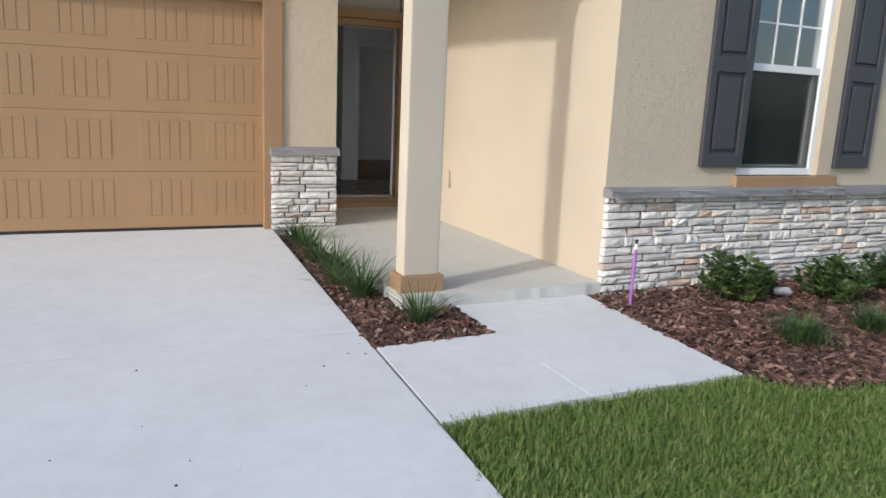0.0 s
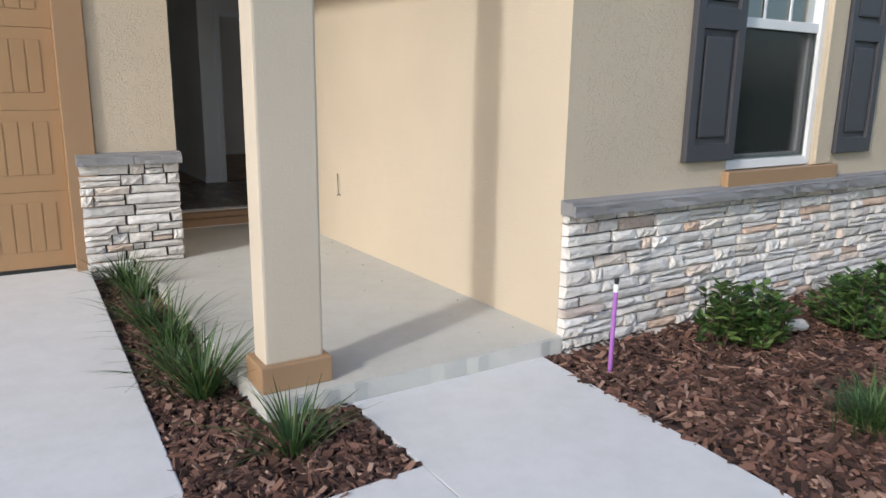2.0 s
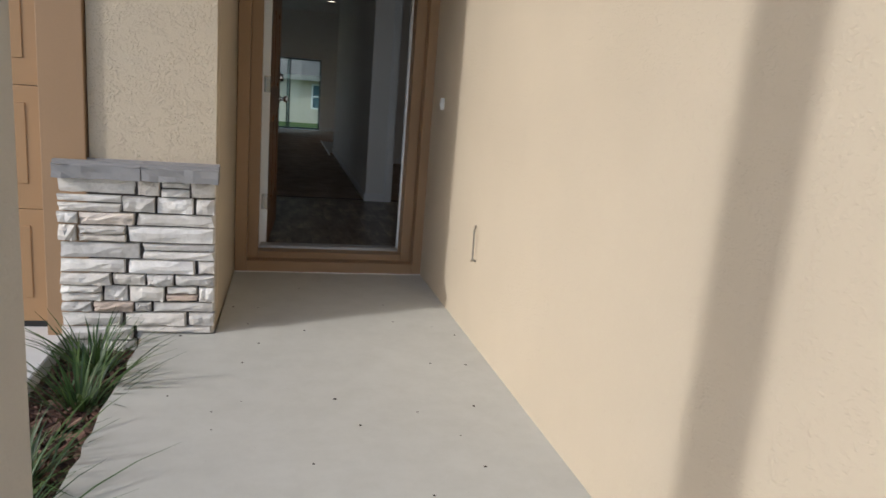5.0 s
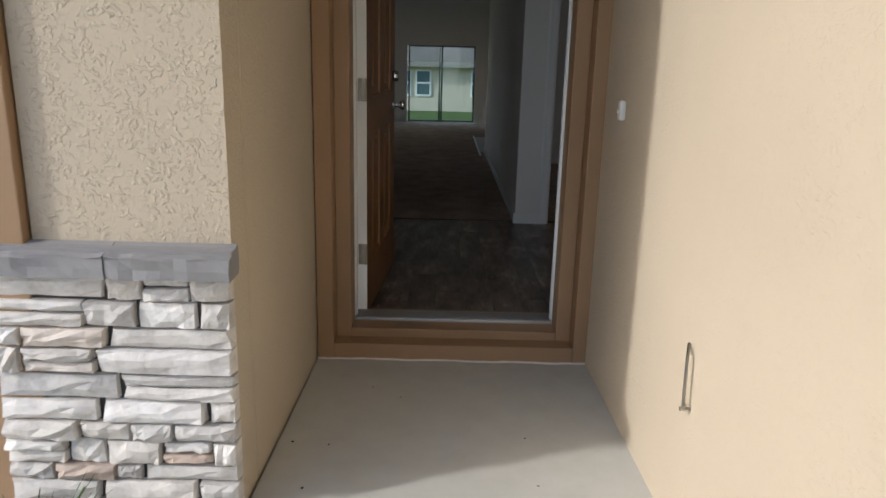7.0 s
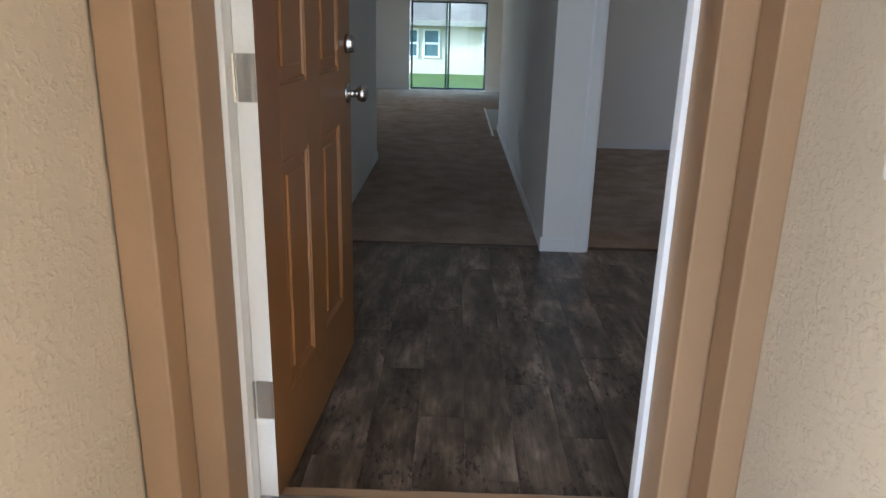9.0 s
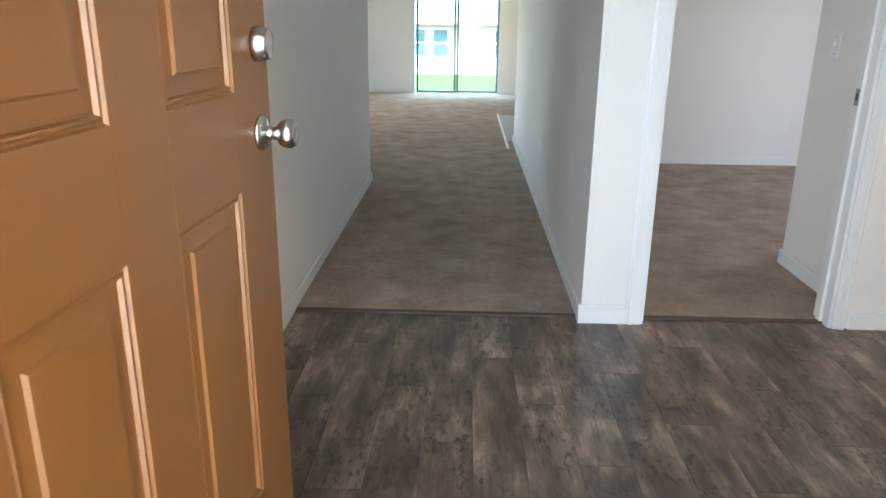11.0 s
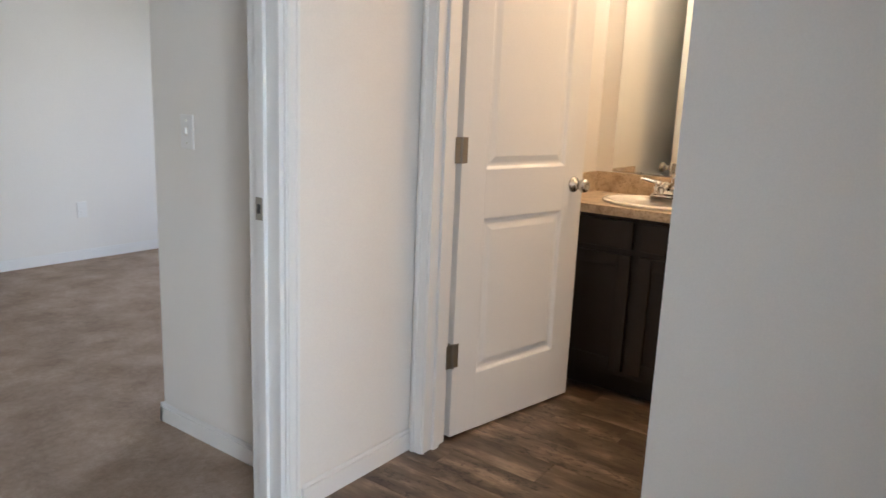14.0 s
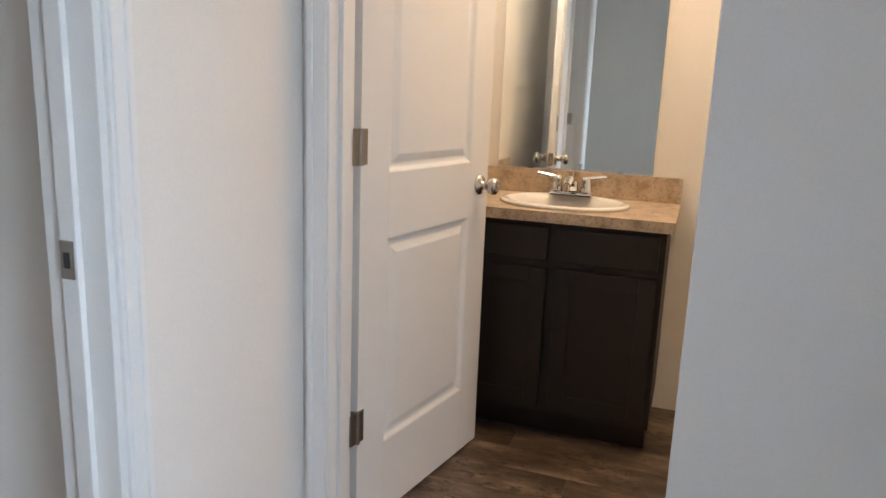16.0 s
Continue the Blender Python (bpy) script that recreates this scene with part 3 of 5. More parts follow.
# ---- garage door ----
garage = thing("garage_door", (-3.85, -1.24, G), "brown sectional garage door with grooved panels, closed", "garage door")
GX0, GX1 = -6.36, -1.352
GZ = -0.014
zs = [GZ + 0.03, 0.545, 1.09, 1.62, 2.14]
cols = [(-1.875, -1.43), (-2.463, -2.02), (-3.142, -2.69), (-3.73, -3.28), (-4.41, -3.96), (-5.0, -4.55), (-5.68, -5.23), (-6.26, -5.82)]
for r in range(4):
    sec = part("door_section", blocks((GX0, GX1, -1.262, -1.21, zs[r] + (0.001 if r else 0), zs[r + 1] - 0.001), bevel=0.003), M_GARAGE, garage)
    for c0, c1 in cols:
        bm = bmesh.new()
        z0, z1 = zs[r] + 0.115, zs[r + 1] - 0.075
        n = 5
        w = (c1 - c0) / n
        for i in range(n):
            block(bm, c0 + i * w + 0.005, c0 + (i + 1) * w - 0.005, -1.2665, -1.255, z0, z1, bevel=0.003)
        part("panel", bm, M_GARAGE, sec)
part("bottom_seal", blocks((GX0, GX1, -1.26, -1.215, GZ, GZ + 0.03)), M_BLACK, garage, "black rubber bottom seal")
setting("garage_trim", blocks((-1.352, -1.172, -1.368, -1.20, -0.08, 2.14), (-6.4, -1.172, -1.368, -1.338, 2.14, 2.30), bevel=0.004), M_BROWN, "brown painted garage door trim", "trim")


# ---- front window with shutters ----
win = tagged(thing("window_front", (2.4, -4.0, 0.8), "white vinyl single-hung window with gridded upper sash", "window", kind="structure"))
wx0, wx1, wz0, wz1, rail = 1.984, 2.834, 0.84, 2.50, 1.676
part("window_frame", blocks((wx0 - 0.03, wx0 + 0.03, -4.065, -3.955, wz0 - 0.03, wz1 + 0.02), (wx1 - 0.03, wx1 + 0.015, -4.065, -3.955, wz0 - 0.03, wz1 + 0.02), (wx0 + 0.03, wx1 - 0.03, -4.065, -3.955, wz0 - 0.03, wz0 + 0.025), (wx0 + 0.03, wx1 - 0.03, -4.065, -3.955, wz1 - 0.03, wz1 + 0.02), bevel=0.004), M_VINYL, win)
part("meeting_rail", blocks((wx0 + 0.03, wx1 - 0.03, -4.05, -3.985, rail - 0.03, rail + 0.03), bevel=0.005), M_VINYL, win)
part("lower_sash", blocks((wx0 + 0.03, wx0 + 0.06, -4.022, -3.98, wz0 + 0.025, rail - 0.03), (wx1 - 0.075, wx1 - 0.03, -4.022, -3.98, wz0 + 0.025, rail - 0.03), (wx0 + 0.06, wx1 - 0.075, -4.022, -3.98, wz0 + 0.025, wz0 + 0.055), bevel=0.003), M_VINYL, win)
for z0, z1 in ((wz0 + 0.05, rail - 0.02), (rail + 0.02, wz1 - 0.02)):
    p = part("pane", blocks((wx0 + 0.03, wx1 - 0.03, -4.003, -3.999, z0, z1)), M_GLASS_FRONT, win)
    p.visible_shadow = False
for i in (1, 2):
    x = wx0 + 0.03 + (wx1 - wx0 - 0.06) * i / 3
    part("muntin", blocks((x - 0.008, x + 0.008, -4.017, -4.006, rail + 0.03, wz1 - 0.03)), M_VINYL, win)
part("muntin", blocks((wx0 + 0.03, wx1 - 0.03, -4.016, -4.005, 2.02, 2.036)), M_VINYL, win)
part("insect_screen", blocks((wx0 + 0.03, wx0 + 0.042, -4.04, -4.03, wz0 + 0.03, rail - 0.03), (wx1 - 0.042, wx1 - 0.03, -4.04, -4.03, wz0 + 0.03, rail - 0.03), (wx0 + 0.042, wx1 - 0.042, -4.04, -4.03, wz0 + 0.03, wz0 + 0.042)), M_ALU, win, "dark insect screen frame")
scr = part("screen_mesh", blocks((wx0 + 0.042, wx1 - 0.042, -4.036, -4.034, wz0 + 0.042, rail - 0.03)), M_SCREEN, win, "dark insect screen mesh")
setting("window_sill", blocks((1.916, 3.089, -4.135, -4.075, 0.703, 0.806), bevel=0.008), M_BROWN, "brown painted window sill band", "sill")
setting("window_surround", blocks((2.853, 3.03, -4.108, -4.07, 0.81, 2.62), (1.94, 3.03, -4.108, -4.07, 2.62, 2.75), bevel=0.006), M_STUCCO, "smooth tan stucco band beside the window", "trim")


def shutter(x0, x1):
    z0, z1, y = 0.877, 2.55, -4.087
    sh = thing("window_shutter", ((x0 + x1) / 2, y, z0), "dark charcoal raised-panel window shutter", "shutter", "pair of window shutters")
    s = 0.065
    part("shutter_frame", blocks((x0, x0 + s, y - 0.04, y, z0, z1), (x1 - s, x1, y - 0.04, y, z0, z1), (x0 + s, x1 - s, y - 0.04, y, z0, z0 + 0.10), (x0 + s, x1 - s, y - 0.04, y, 1.612, 1.73), (x0 + s, x1 - s, y - 0.04, y, z1 - 0.1, z1), bevel=0.004), M_SHUTTER, sh)
    for a, b in ((z0 + 0.10, 1.612), (1.73, z1 - 0.1)):
        bm = blocks((x0 + s, x1 - s, y - 0.018, y - 0.004, a, b))
        block(bm, x0 + s + 0.03, x1 - s - 0.03, y - 0.034, y - 0.016, a + 0.035, b - 0.035, bevel=0.014)
        part("panel", bm, M_SHUTTER, sh)


shutter(1.532, 1.957)
shutter(3.042, 3.475)

# ---- entry frame, threshold and front door ----
entry = tagged(thing("door_frame_front", (0, -0.1, 0), "brown painted entry door frame with white weatherstrip", "door frame", kind="structure"))
part("casing", blocks((-0.602, -0.53, -0.24, -0.02, 0.0, 2.3), (0.53, 0.589, -0.24, -0.02, 0.0, 2.3), (-0.53, 0.53, -0.24, -0.02, 2.2, 2.3), bevel=0.005), M_BROWN, entry)
part("brickmould", blocks((-0.53, -0.463, -0.15, -0.02, 0.05, 2.2), (0.463, 0.53, -0.15, -0.02, 0.05, 2.2), (-0.463, 0.463, -0.15, -0.02, 2.13, 2.2), bevel=0.006), M_BROWN, entry)
part("weatherstrip", blocks((-0.468, -0.452, -0.02, 0.004, 0.11, 2.13), (0.452, 0.468, -0.02, 0.004, 0.11, 2.13)), M_WHITE, entry, "white weatherstrip")
part("jamb", blocks((-0.50, -0.462, -0.02, 0.14, 0.04, 2.16), (0.462, 0.53, -0.02, 0.055, 0.04, 2.16), (-0.462, 0.462, -0.02, 0.15, 2.13, 2.16), bevel=0.002), M_WHITE, entry, "white painted jamb")
part("riser", blocks((-0.53, 0.53, -0.24, -0.13, 0.0, 0.072), (-0.463, 0.463, -0.15, -0.03, 0.0, 0.112), bevel=0.006), M_BROWN, entry)
bm = blocks((-0.462, 0.462, -0.048, 0.075, 0.02, 0.125), bevel=0.006)
for i in range(6):
    block(bm, -0.458, 0.458, -0.04 + 0.016 * i, -0.033 + 0.016 * i, 0.122, 0.129)
part("threshold", bm, M_SILL, entry, "ribbed aluminium threshold")
part("threshold_strip", blocks((-0.462, 0.462, 0.075, 0.13, 0.02, 0.112), bevel=0.01), M_BROWN, entry, "reddish brown inner threshold")

bm = bmesh.new()
edge = [(-0.60 + 1.188 * i / 26, -0.243 - 0.003 * math.sin(i * 2.3) - 0.004 * math.sin(i * 0.9), 0.001) for i in range(27)]
for a, b in zip(edge, edge[1:]):
    tube(bm, a, b, 0.0055, sides=6)
part("caulk_bead", bm, M_PORCELAIN, entry, "uneven pale caulk bead along the porch slab")


def panel_door(door, width, z0, z1, stiles, rails, thick, mat, profile):
    """A moulded door leaf in its own frame: x along its width from the hinge, y its thickness; panels recessed and raised on both faces."""
    bm = bmesh.new()
    for a, b in stiles:
        block(bm, a, b, -thick / 2, thick / 2, z0, z1, bevel=0.0015)
    for (a0, a1), (b0, b1) in zip(stiles, stiles[1:]):
        for r0, r1 in rails:
            block(bm, a1, b0, -thick / 2, thick / 2, r0, r1)
    leaf = part("leaf", bm, mat, door)
    for (a0, a1), (b0, b1) in zip(stiles, stiles[1:]):
        for (r0, r1), (q0, q1) in zip(rails, rails[1:]):
            bm = bmesh.new()
            for s in (-1, 1):
                loops = []
                for inset, drop in profile:
                    y = s * (thick / 2 - drop)
                    loops.append([bm.verts.new(p) for p in ((a1 + inset, y, r1 + inset), (b0 - inset, y, r1 + inset), (b0 - inset, y, q0 - inset), (a1 + inset, y, q0 - inset))])
                for p, q in zip(loops, loops[1:]):
                    for i in range(4):
                        bm.faces.new((p[i], p[(i + 1) % 4], q[(i + 1) % 4], q[i]))
                bm.faces.new(loops[-1])
                if s < 0:
                    first = loops[0]
                else:
                    for i in range(4):
                        bm.faces.new((first[i], loops[0][i], loops[0][(i + 1) % 4], first[(i + 1) % 4]))
            bmesh.ops.recalc_face_normals(bm, faces=bm.faces[:])
            part("panel", bm, mat, leaf)
    return leaf


def knob(parent, x, z, thick, scale=1.0):
    for s in (-1, 1):
        bm = bmesh.new()
        m = Matrix.Translation((x, s * thick / 2, z)) @ Matrix.Rotation(radians(-90 * s), 4, "X")
        lathe(bm, [(0.0, 0.0), (0.033, 0.0), (0.033, 0.004), (0.029, 0.009), (0.014, 0.013), (0.0115, 0.026), (0.014, 0.033), (0.023, 0.040), (0.0275, 0.050), (0.027, 0.060), (0.021, 0.067), (0.016, 0.069), (0.013, 0.067), (0.0, 0.067)], m)
        part("knob", bm, M_NICKEL, parent, "satin nickel round knob")


def hinge(parent, x, z, thick, side):
    bm = tube(bmesh.new(), (x, side * (thick / 2 + 0.004), z - 0.046), (x, side * (thick / 2 + 0.004), z + 0.046), 0.0065, sides=10)
    block(bm, x - 0.004, x + 0.0, side * 0.5 * thick - 0.032 * (side > 0), side * 0.5 * thick + 0.032 * (side < 0), z - 0.045, z + 0.045)
    block(bm, x, x + 0.028, min(side * thick / 2, side * (thick / 2 + 0.003)), max(side * thick / 2, side * (thick / 2 + 0.003)), z - 0.045, z + 0.045)
    block(bm, x - 0.030, x - 0.002, min(side * thick / 2, side * (thick / 2 + 0.003)), max(side * thick / 2, side * (thick / 2 + 0.003)), z - 0.045, z + 0.045)
    part("hinge", bm, M_HINGE, parent, "worn satin nickel hinge")


# inset and depth: sticking that falls from the rail, a quirk, then the raise of the field
BEADED = ((0.0, 0.0002), (0.003, 0.0050), (0.006, 0.0052), (0.009, 0.0022), (0.012, 0.0024), (0.015, 0.0085), (0.019, 0.0090), (0.043, 0.0070), (0.047, 0.0020), (0.051, 0.0018))
MOULDED = ((0.0, 0.0002), (0.004, 0.0022), (0.012, 0.0095), (0.018, 0.0115), (0.024, 0.0115), (0.046, 0.0035), (0.050, 0.003))
front_door = thing("front_door", (0, 0, 0), "brown six-panel front door standing wide open", "door")
T = 0.045
panel_door(front_door, 0.94, 0.10, 2.13, [(-0.03, 0.125), (0.372, 0.515), (0.764, 0.94)], [(0.10, 0.345), (0.957, 1.128), (1.66, 1.78), (1.98, 2.13)], T, M_DOOR, BEADED)
part("edge", blocks((-0.033, -0.03, -T / 2, T / 2, 0.10, 2.13)), M_WHITE, front_door, "unpainted white hinge edge")
knob(front_door, 0.88, 1.045, T)
for s in (-1, 1):
    bm = bmesh.new()
    lathe(bm, [(0.0, 0.0), (0.031, 0.0), (0.031, 0.010), (0.027, 0.026), (0.024, 0.029), (0.0, 0.029)], Matrix.Translation((0.88, s * T / 2, 1.205)) @ Matrix.Rotation(radians(-90 * s), 4, "X"))
    part("deadbolt", bm, M_NICKEL, front_door, "satin nickel deadbolt")
for z in (0.40, 1.16, 1.94):
    bm = blocks((-0.036, -0.033, -T / 2, T / 2 - 0.006, z - 0.05, z + 0.05))
    tube(bm, (-0.038, T / 2 + 0.003, z - 0.05), (-0.038, T / 2 + 0.003, z + 0.05), 0.006, sides=10)
    part("hinge", bm, M_NICKEL, front_door, "satin nickel hinge")
front_door.matrix_basis = pose(-0.436, 0.10, 0, 0, 0, 86.6)

# ---- bedroom doorway and bathroom doorway trim ----


def casing_strip(name, axis, u0, u1, face, out, z1, label="white moulded door casing"):
    """A stepped moulded casing board on a wall face; axis x or y is the way that it is wide."""
    bm = bmesh.new()
    steps = ((0.0, 1.0, 0.010), (0.12, 0.9, 0.014), (0.62, 0.86, 0.019))
    for a, b, d in steps:
        p, q = u0 + (u1 - u0) * a, u0 + (u1 - u0) * b
        p, q = min(p, q), max(p, q)
        f0, f1 = min(face, face + out * d), max(face, face + out * d)
        if axis == "x":
            block(bm, p, q, f0, f1, FLOOR - 0.01, z1, bevel=0.003)
        else:
            block(bm, f0, f1, p, q, FLOOR - 0.01, z1, bevel=0.003)
    return setting(name, bm, M_WHITE, label, "trim")


casing_strip("casing_bedroom_a", "x", 0.775, 0.705, 2.45, -1, DOOR_H + 0.06)
casing_strip("casing_bedroom_b", "x", 1.560, 1.613, 2.45, -1, DOOR_H + 0.06)
setting("casing_bedroom_head", blocks((0.775, 1.552, 2.435, 2.45, DOOR_H - 0.01, DOOR_H + 0.06), bevel=0.003), M_WHITE, "white moulded door casing", "trim")
setting("jamb_bedroom", blocks((0.765, 0.783, 2.449, 2.577, FLOOR, DOOR_H), (1.545, 1.56, 2.449, 2.577, FLOOR, DOOR_H), (0.783, 0.795, 2.50, 2.535, FLOOR, DOOR_H), (1.533, 1.545, 2.50, 2.535, FLOOR, DOOR_H), (0.783, 1.545, 2.4485, 2.5775, DOOR_H - 0.015, DOOR_H), bevel=0.002), M_WHITE, "white painted bedroom door jamb", "jamb")
strike = thing("strike_plate", (1.545, 2.53, 0.985), "satin nickel strike plate on the white jamb", "strike plate")
part("plate", blocks((1.530, 1.534, 2.505, 2.532, 0.953, 1.017), bevel=0.001), M_HINGE, strike)
# no hole is cut: a black block gives the shade inside it
part("bolt_hole", blocks((1.5285, 1.5305, 2.512, 2.524, 0.972, 0.998)), M_BLACK, strike, "black block painting the shade of the bolt hole")
for z in (0.40, 1.13):
    hb = thing("jamb_hinge", (0.795, 2.545, z), "satin nickel hinge on the bedroom jamb", "hinge", "bedroom door hinges")
    part("leaf", blocks((0.783, 0.787, 2.536, 2.575, z - 0.045, z + 0.045), bevel=0.001), M_NICKEL, hb)
    part("pin", tube(bmesh.new(), (0.788, 2.581, z - 0.046), (0.788, 2.581, z + 0.046), 0.0065), M_NICKEL, hb)
casing_strip("casing_bath", "y", 2.375, 2.440, 2.15, -1, DOOR_H + 0.06)
setting("jamb_bath", blocks((2.149, 2.272, 2.378, 2.397, FLOOR, DOOR_H), (2.19, 2.225, 2.366, 2.378, FLOOR, DOOR_H), bevel=0.002), M_WHITE, "white painted bathroom door jamb", "jamb")

bath_door = thing("bathroom_door", (0, 0, 0), "white two-panel bathroom door standing open", "door")
T2 = 0.035
panel_door(bath_door, 0.705, FLOOR + 0.012, 2.075, [(0.0, 0.125), (0.58, 0.705)], [(FLOOR + 0.012, 0.285), (0.885, 1.062), (1.92, 2.075)], T2, M_WHITE, MOULDED)
knob(bath_door, 0.645, 0.985, T2)
part("latch_plate", blocks((0.705, 0.7065, -0.012, 0.012, 0.955, 1.015)), M_NICKEL, bath_door, "latch plate")
for z in (0.38, 1.135, 1.88):
    hinge(bath_door, -0.004, z, T2, -1)
bath_door.matrix_basis = pose(2.299, 2.387, 0, 0, 0, -11.0)

# ---- baseboards ----


def baseboard(x0, x1, y0, y1):
    """A board along a wall, with a rounded top step."""
    bm = blocks((x0, x1, y0, y1, FLOOR, FLOOR + 0.066))
    tx, ty = (0.004, 0) if abs(x1 - x0) < abs(y1 - y0) else (0, 0.004)
    block(bm, x0 + tx, x1 - tx, y0 + ty, y1 - ty, FLOOR + 0.066, FLOOR + 0.083, bevel=0.003)
    setting("baseboard", bm, M_WHITE, "white painted baseboard", "baseboard")


B = 0.013
baseboard(-0.71, -0.71 + B, 0.14, 5.10)
baseboard(0.52 - B, 0.52, 2.445, 7.15)
baseboard(0.507, 0.704, 2.45 - B, 2.45)
baseboard(1.624, 2.15, 2.45 - B, 2.45)
baseboard(2.13 - B, 2.13, 0.13, 1.566)
baseboard(1.695 - B, 1.695, 2.60, 3.298)
baseboard(1.682, 2.275, 3.285, 3.285 + B)
baseboard(0.64, 4.44, 6.06 - B, 6.06)
baseboard(-4.0, SL - 0.02, 12.19 - B, 12.19)
baseboard(SR + 0.02, 4.44, 12.19 - B, 12.19)
baseboard(-4.0, -0.71, 5.10, 5.10 + B)
baseboard(0.50, 2.11, 0.13, 0.13 + B)

# ---- sliding glass door ----
slider = tagged(thing("sliding_door_rear", (-0.16, 12.2, FLOOR), "dark-framed sliding glass door to the back lawn", "sliding door", kind="structure"))
part("frame", blocks((SL, SL + 0.02, 12.20, 12.30, FLOOR, ST), (SR - 0.02, SR, 12.20, 12.30, FLOOR, ST), (SL + 0.02, SR - 0.02, 12.20, 12.30, ST - 0.02, ST), (SL + 0.02, SR - 0.02, 12.20, 12.30, FLOOR, FLOOR + 0.02), bevel=0.003), M_VINYL, slider)
for a, b, y in ((SL + 0.05, -0.13, 12.225), (-0.21, SR - 0.02, 12.262)):
    sash = part("sash", blocks((a, a + 0.032, y, y + 0.03, FLOOR + 0.02, ST - 0.02), (b - 0.032, b, y, y + 0.03, FLOOR + 0.02, ST - 0.02), (a + 0.032, b - 0.032, y, y + 0.03, FLOOR + 0.02, FLOOR + 0.05), (a + 0.032, b - 0.032, y, y + 0.03, ST - 0.05, ST - 0.02)), M_ALU, slider)
    p = part("pane", blocks((a + 0.03, b - 0.03, y + 0.013, y + 0.016, FLOOR + 0.045, ST - 0.045)), M_GLASS, sash)
    p.visible_shadow = False

# ---- bathroom vanity ----
VX, VY0, VY1, CT = 3.10, 1.645, 2.42, 0.892
vanity = thing("vanity_cabinet", (3.34, 2.03, FLOOR), "dark espresso wood vanity cabinet with two doors", "cabinet")
part("body", blocks((VX + 0.012, 3.575, VY0, VY1, FLOOR + 0.10, 0.852), (VX + 0.075, 3.575, VY0 + 0.01, VY1, FLOOR, FLOOR + 0.10), bevel=0.002), M_ESPRESSO, vanity)
mid = 2.02
for a, b in ((VY0 + 0.02, mid - 0.018), (mid + 0.018, VY1 - 0.02)):
    part("drawer_front", blocks((VX - 0.006, VX + 0.012, a, b, 0.715, 0.835), bevel=0.005), M_ESPRESSO, vanity)
    d = part("door", blocks((VX - 0.006, VX + 0.012, a, a + 0.055, 0.17, 0.69), (VX - 0.006, VX + 0.012, b - 0.055, b, 0.17, 0.69), (VX - 0.006, VX + 0.012, a + 0.055, b - 0.055, 0.17, 0.225), (VX - 0.006, VX + 0.012, a + 0.055, b - 0.055, 0.635, 0.69), bevel=0.003), M_ESPRESSO, vanity)
    part("panel", blocks((VX + 0.002, VX + 0.012, a + 0.055, b - 0.055, 0.225, 0.635)), M_ESPRESSO, d)
SX, SY = 3.315, 2.03


def ring(bm, rx, ry, z, n=48):
    return [bm.verts.new((SX + rx * math.cos(2 * math.pi * i / n), SY + ry * math.sin(2 * math.pi * i / n), z)) for i in range(n)]


counter = thing("vanity_countertop", (3.33, 2.03, 0.852), "tan speckled laminate countertop with backsplash", "countertop")
bm = bmesh.new()
n = 48
outer = []
for i in range(n):
    a = 2 * math.pi * i / n
    c, s = math.cos(a), math.sin(a)
    hx = (3.58 - SX) if c > 0 else (SX - (VX - 0.02))
    hy = (2.44 - SY) if s > 0 else (SY - 1.622)
    k = min(hx / max(abs(c), 1e-6), hy / max(abs(s), 1e-6))
    outer.append((SX + k * c, SY + k * s))
o1, i1 = [bm.verts.new((x, y, CT)) for x, y in outer], ring(bm, 0.17, 0.215, CT)
o0, i0 = [bm.verts.new((x, y, CT - 0.038)) for x, y in outer], ring(bm, 0.17, 0.215, CT - 0.038)
for i in range(n):
    j = (i + 1) % n
    bm.faces.new((o1[i], o1[j], i1[j], i1[i]))
    bm.faces.new((o0[j], o0[i], i0[i], i0[j]))
    bm.faces.new((o0[i], o0[j], o1[j], o1[i]))
    bm.faces.new((i1[i], i1[j], i0[j], i0[i]))
bmesh.ops.recalc_face_normals(bm, faces=bm.faces[:])
part("worktop", bm, M_LAMINATE, counter)
part("backsplash", blocks((3.560, 3.579, 1.622, 2.44, CT, CT + 0.098), bevel=0.003), M_LAMINATE, counter)
part("side_splash", blocks((3.09, 3.560, 2.430, 2.449, CT, CT + 0.098), bevel=0.003), M_LAMINATE, counter)

sink = thing("oval_sink", (SX, SY, CT), "white oval drop-in sink in the countertop", "sink")
bm = bmesh.new()
rings = [ring(bm, rx, ry, z) for rx, ry, z in ((0.192, 0.238, CT + 0.001), (0.196, 0.242, CT + 0.007), (0.190, 0.236, CT + 0.014), (0.176, 0.221, CT + 0.015), (0.162, 0.206, CT + 0.006), (0.15, 0.192, CT - 0.03), (0.12, 0.155, CT - 0.10), (0.07, 0.09, CT - 0.14), (0.02, 0.02, CT - 0.146))]
for p, q in zip(rings, rings[1:]):
    for i in range(48):
        bm.faces.new((p[i], p[(i + 1) % 48], q[(i + 1) % 48], q[i])).smooth = True
bm.faces.new(rings[-1])
bmesh.ops.recalc_face_normals(bm, faces=bm.faces[:])
part("bowl", bm, M_PORCELAIN, sink)
part("drain", lathe(bmesh.new(), [(0, 0), (0.022, 0), (0.022, 0.004), (0, 0.005)], Matrix.Translation((SX, SY, CT - 0.146))), M_CHROME, sink, "chrome drain")

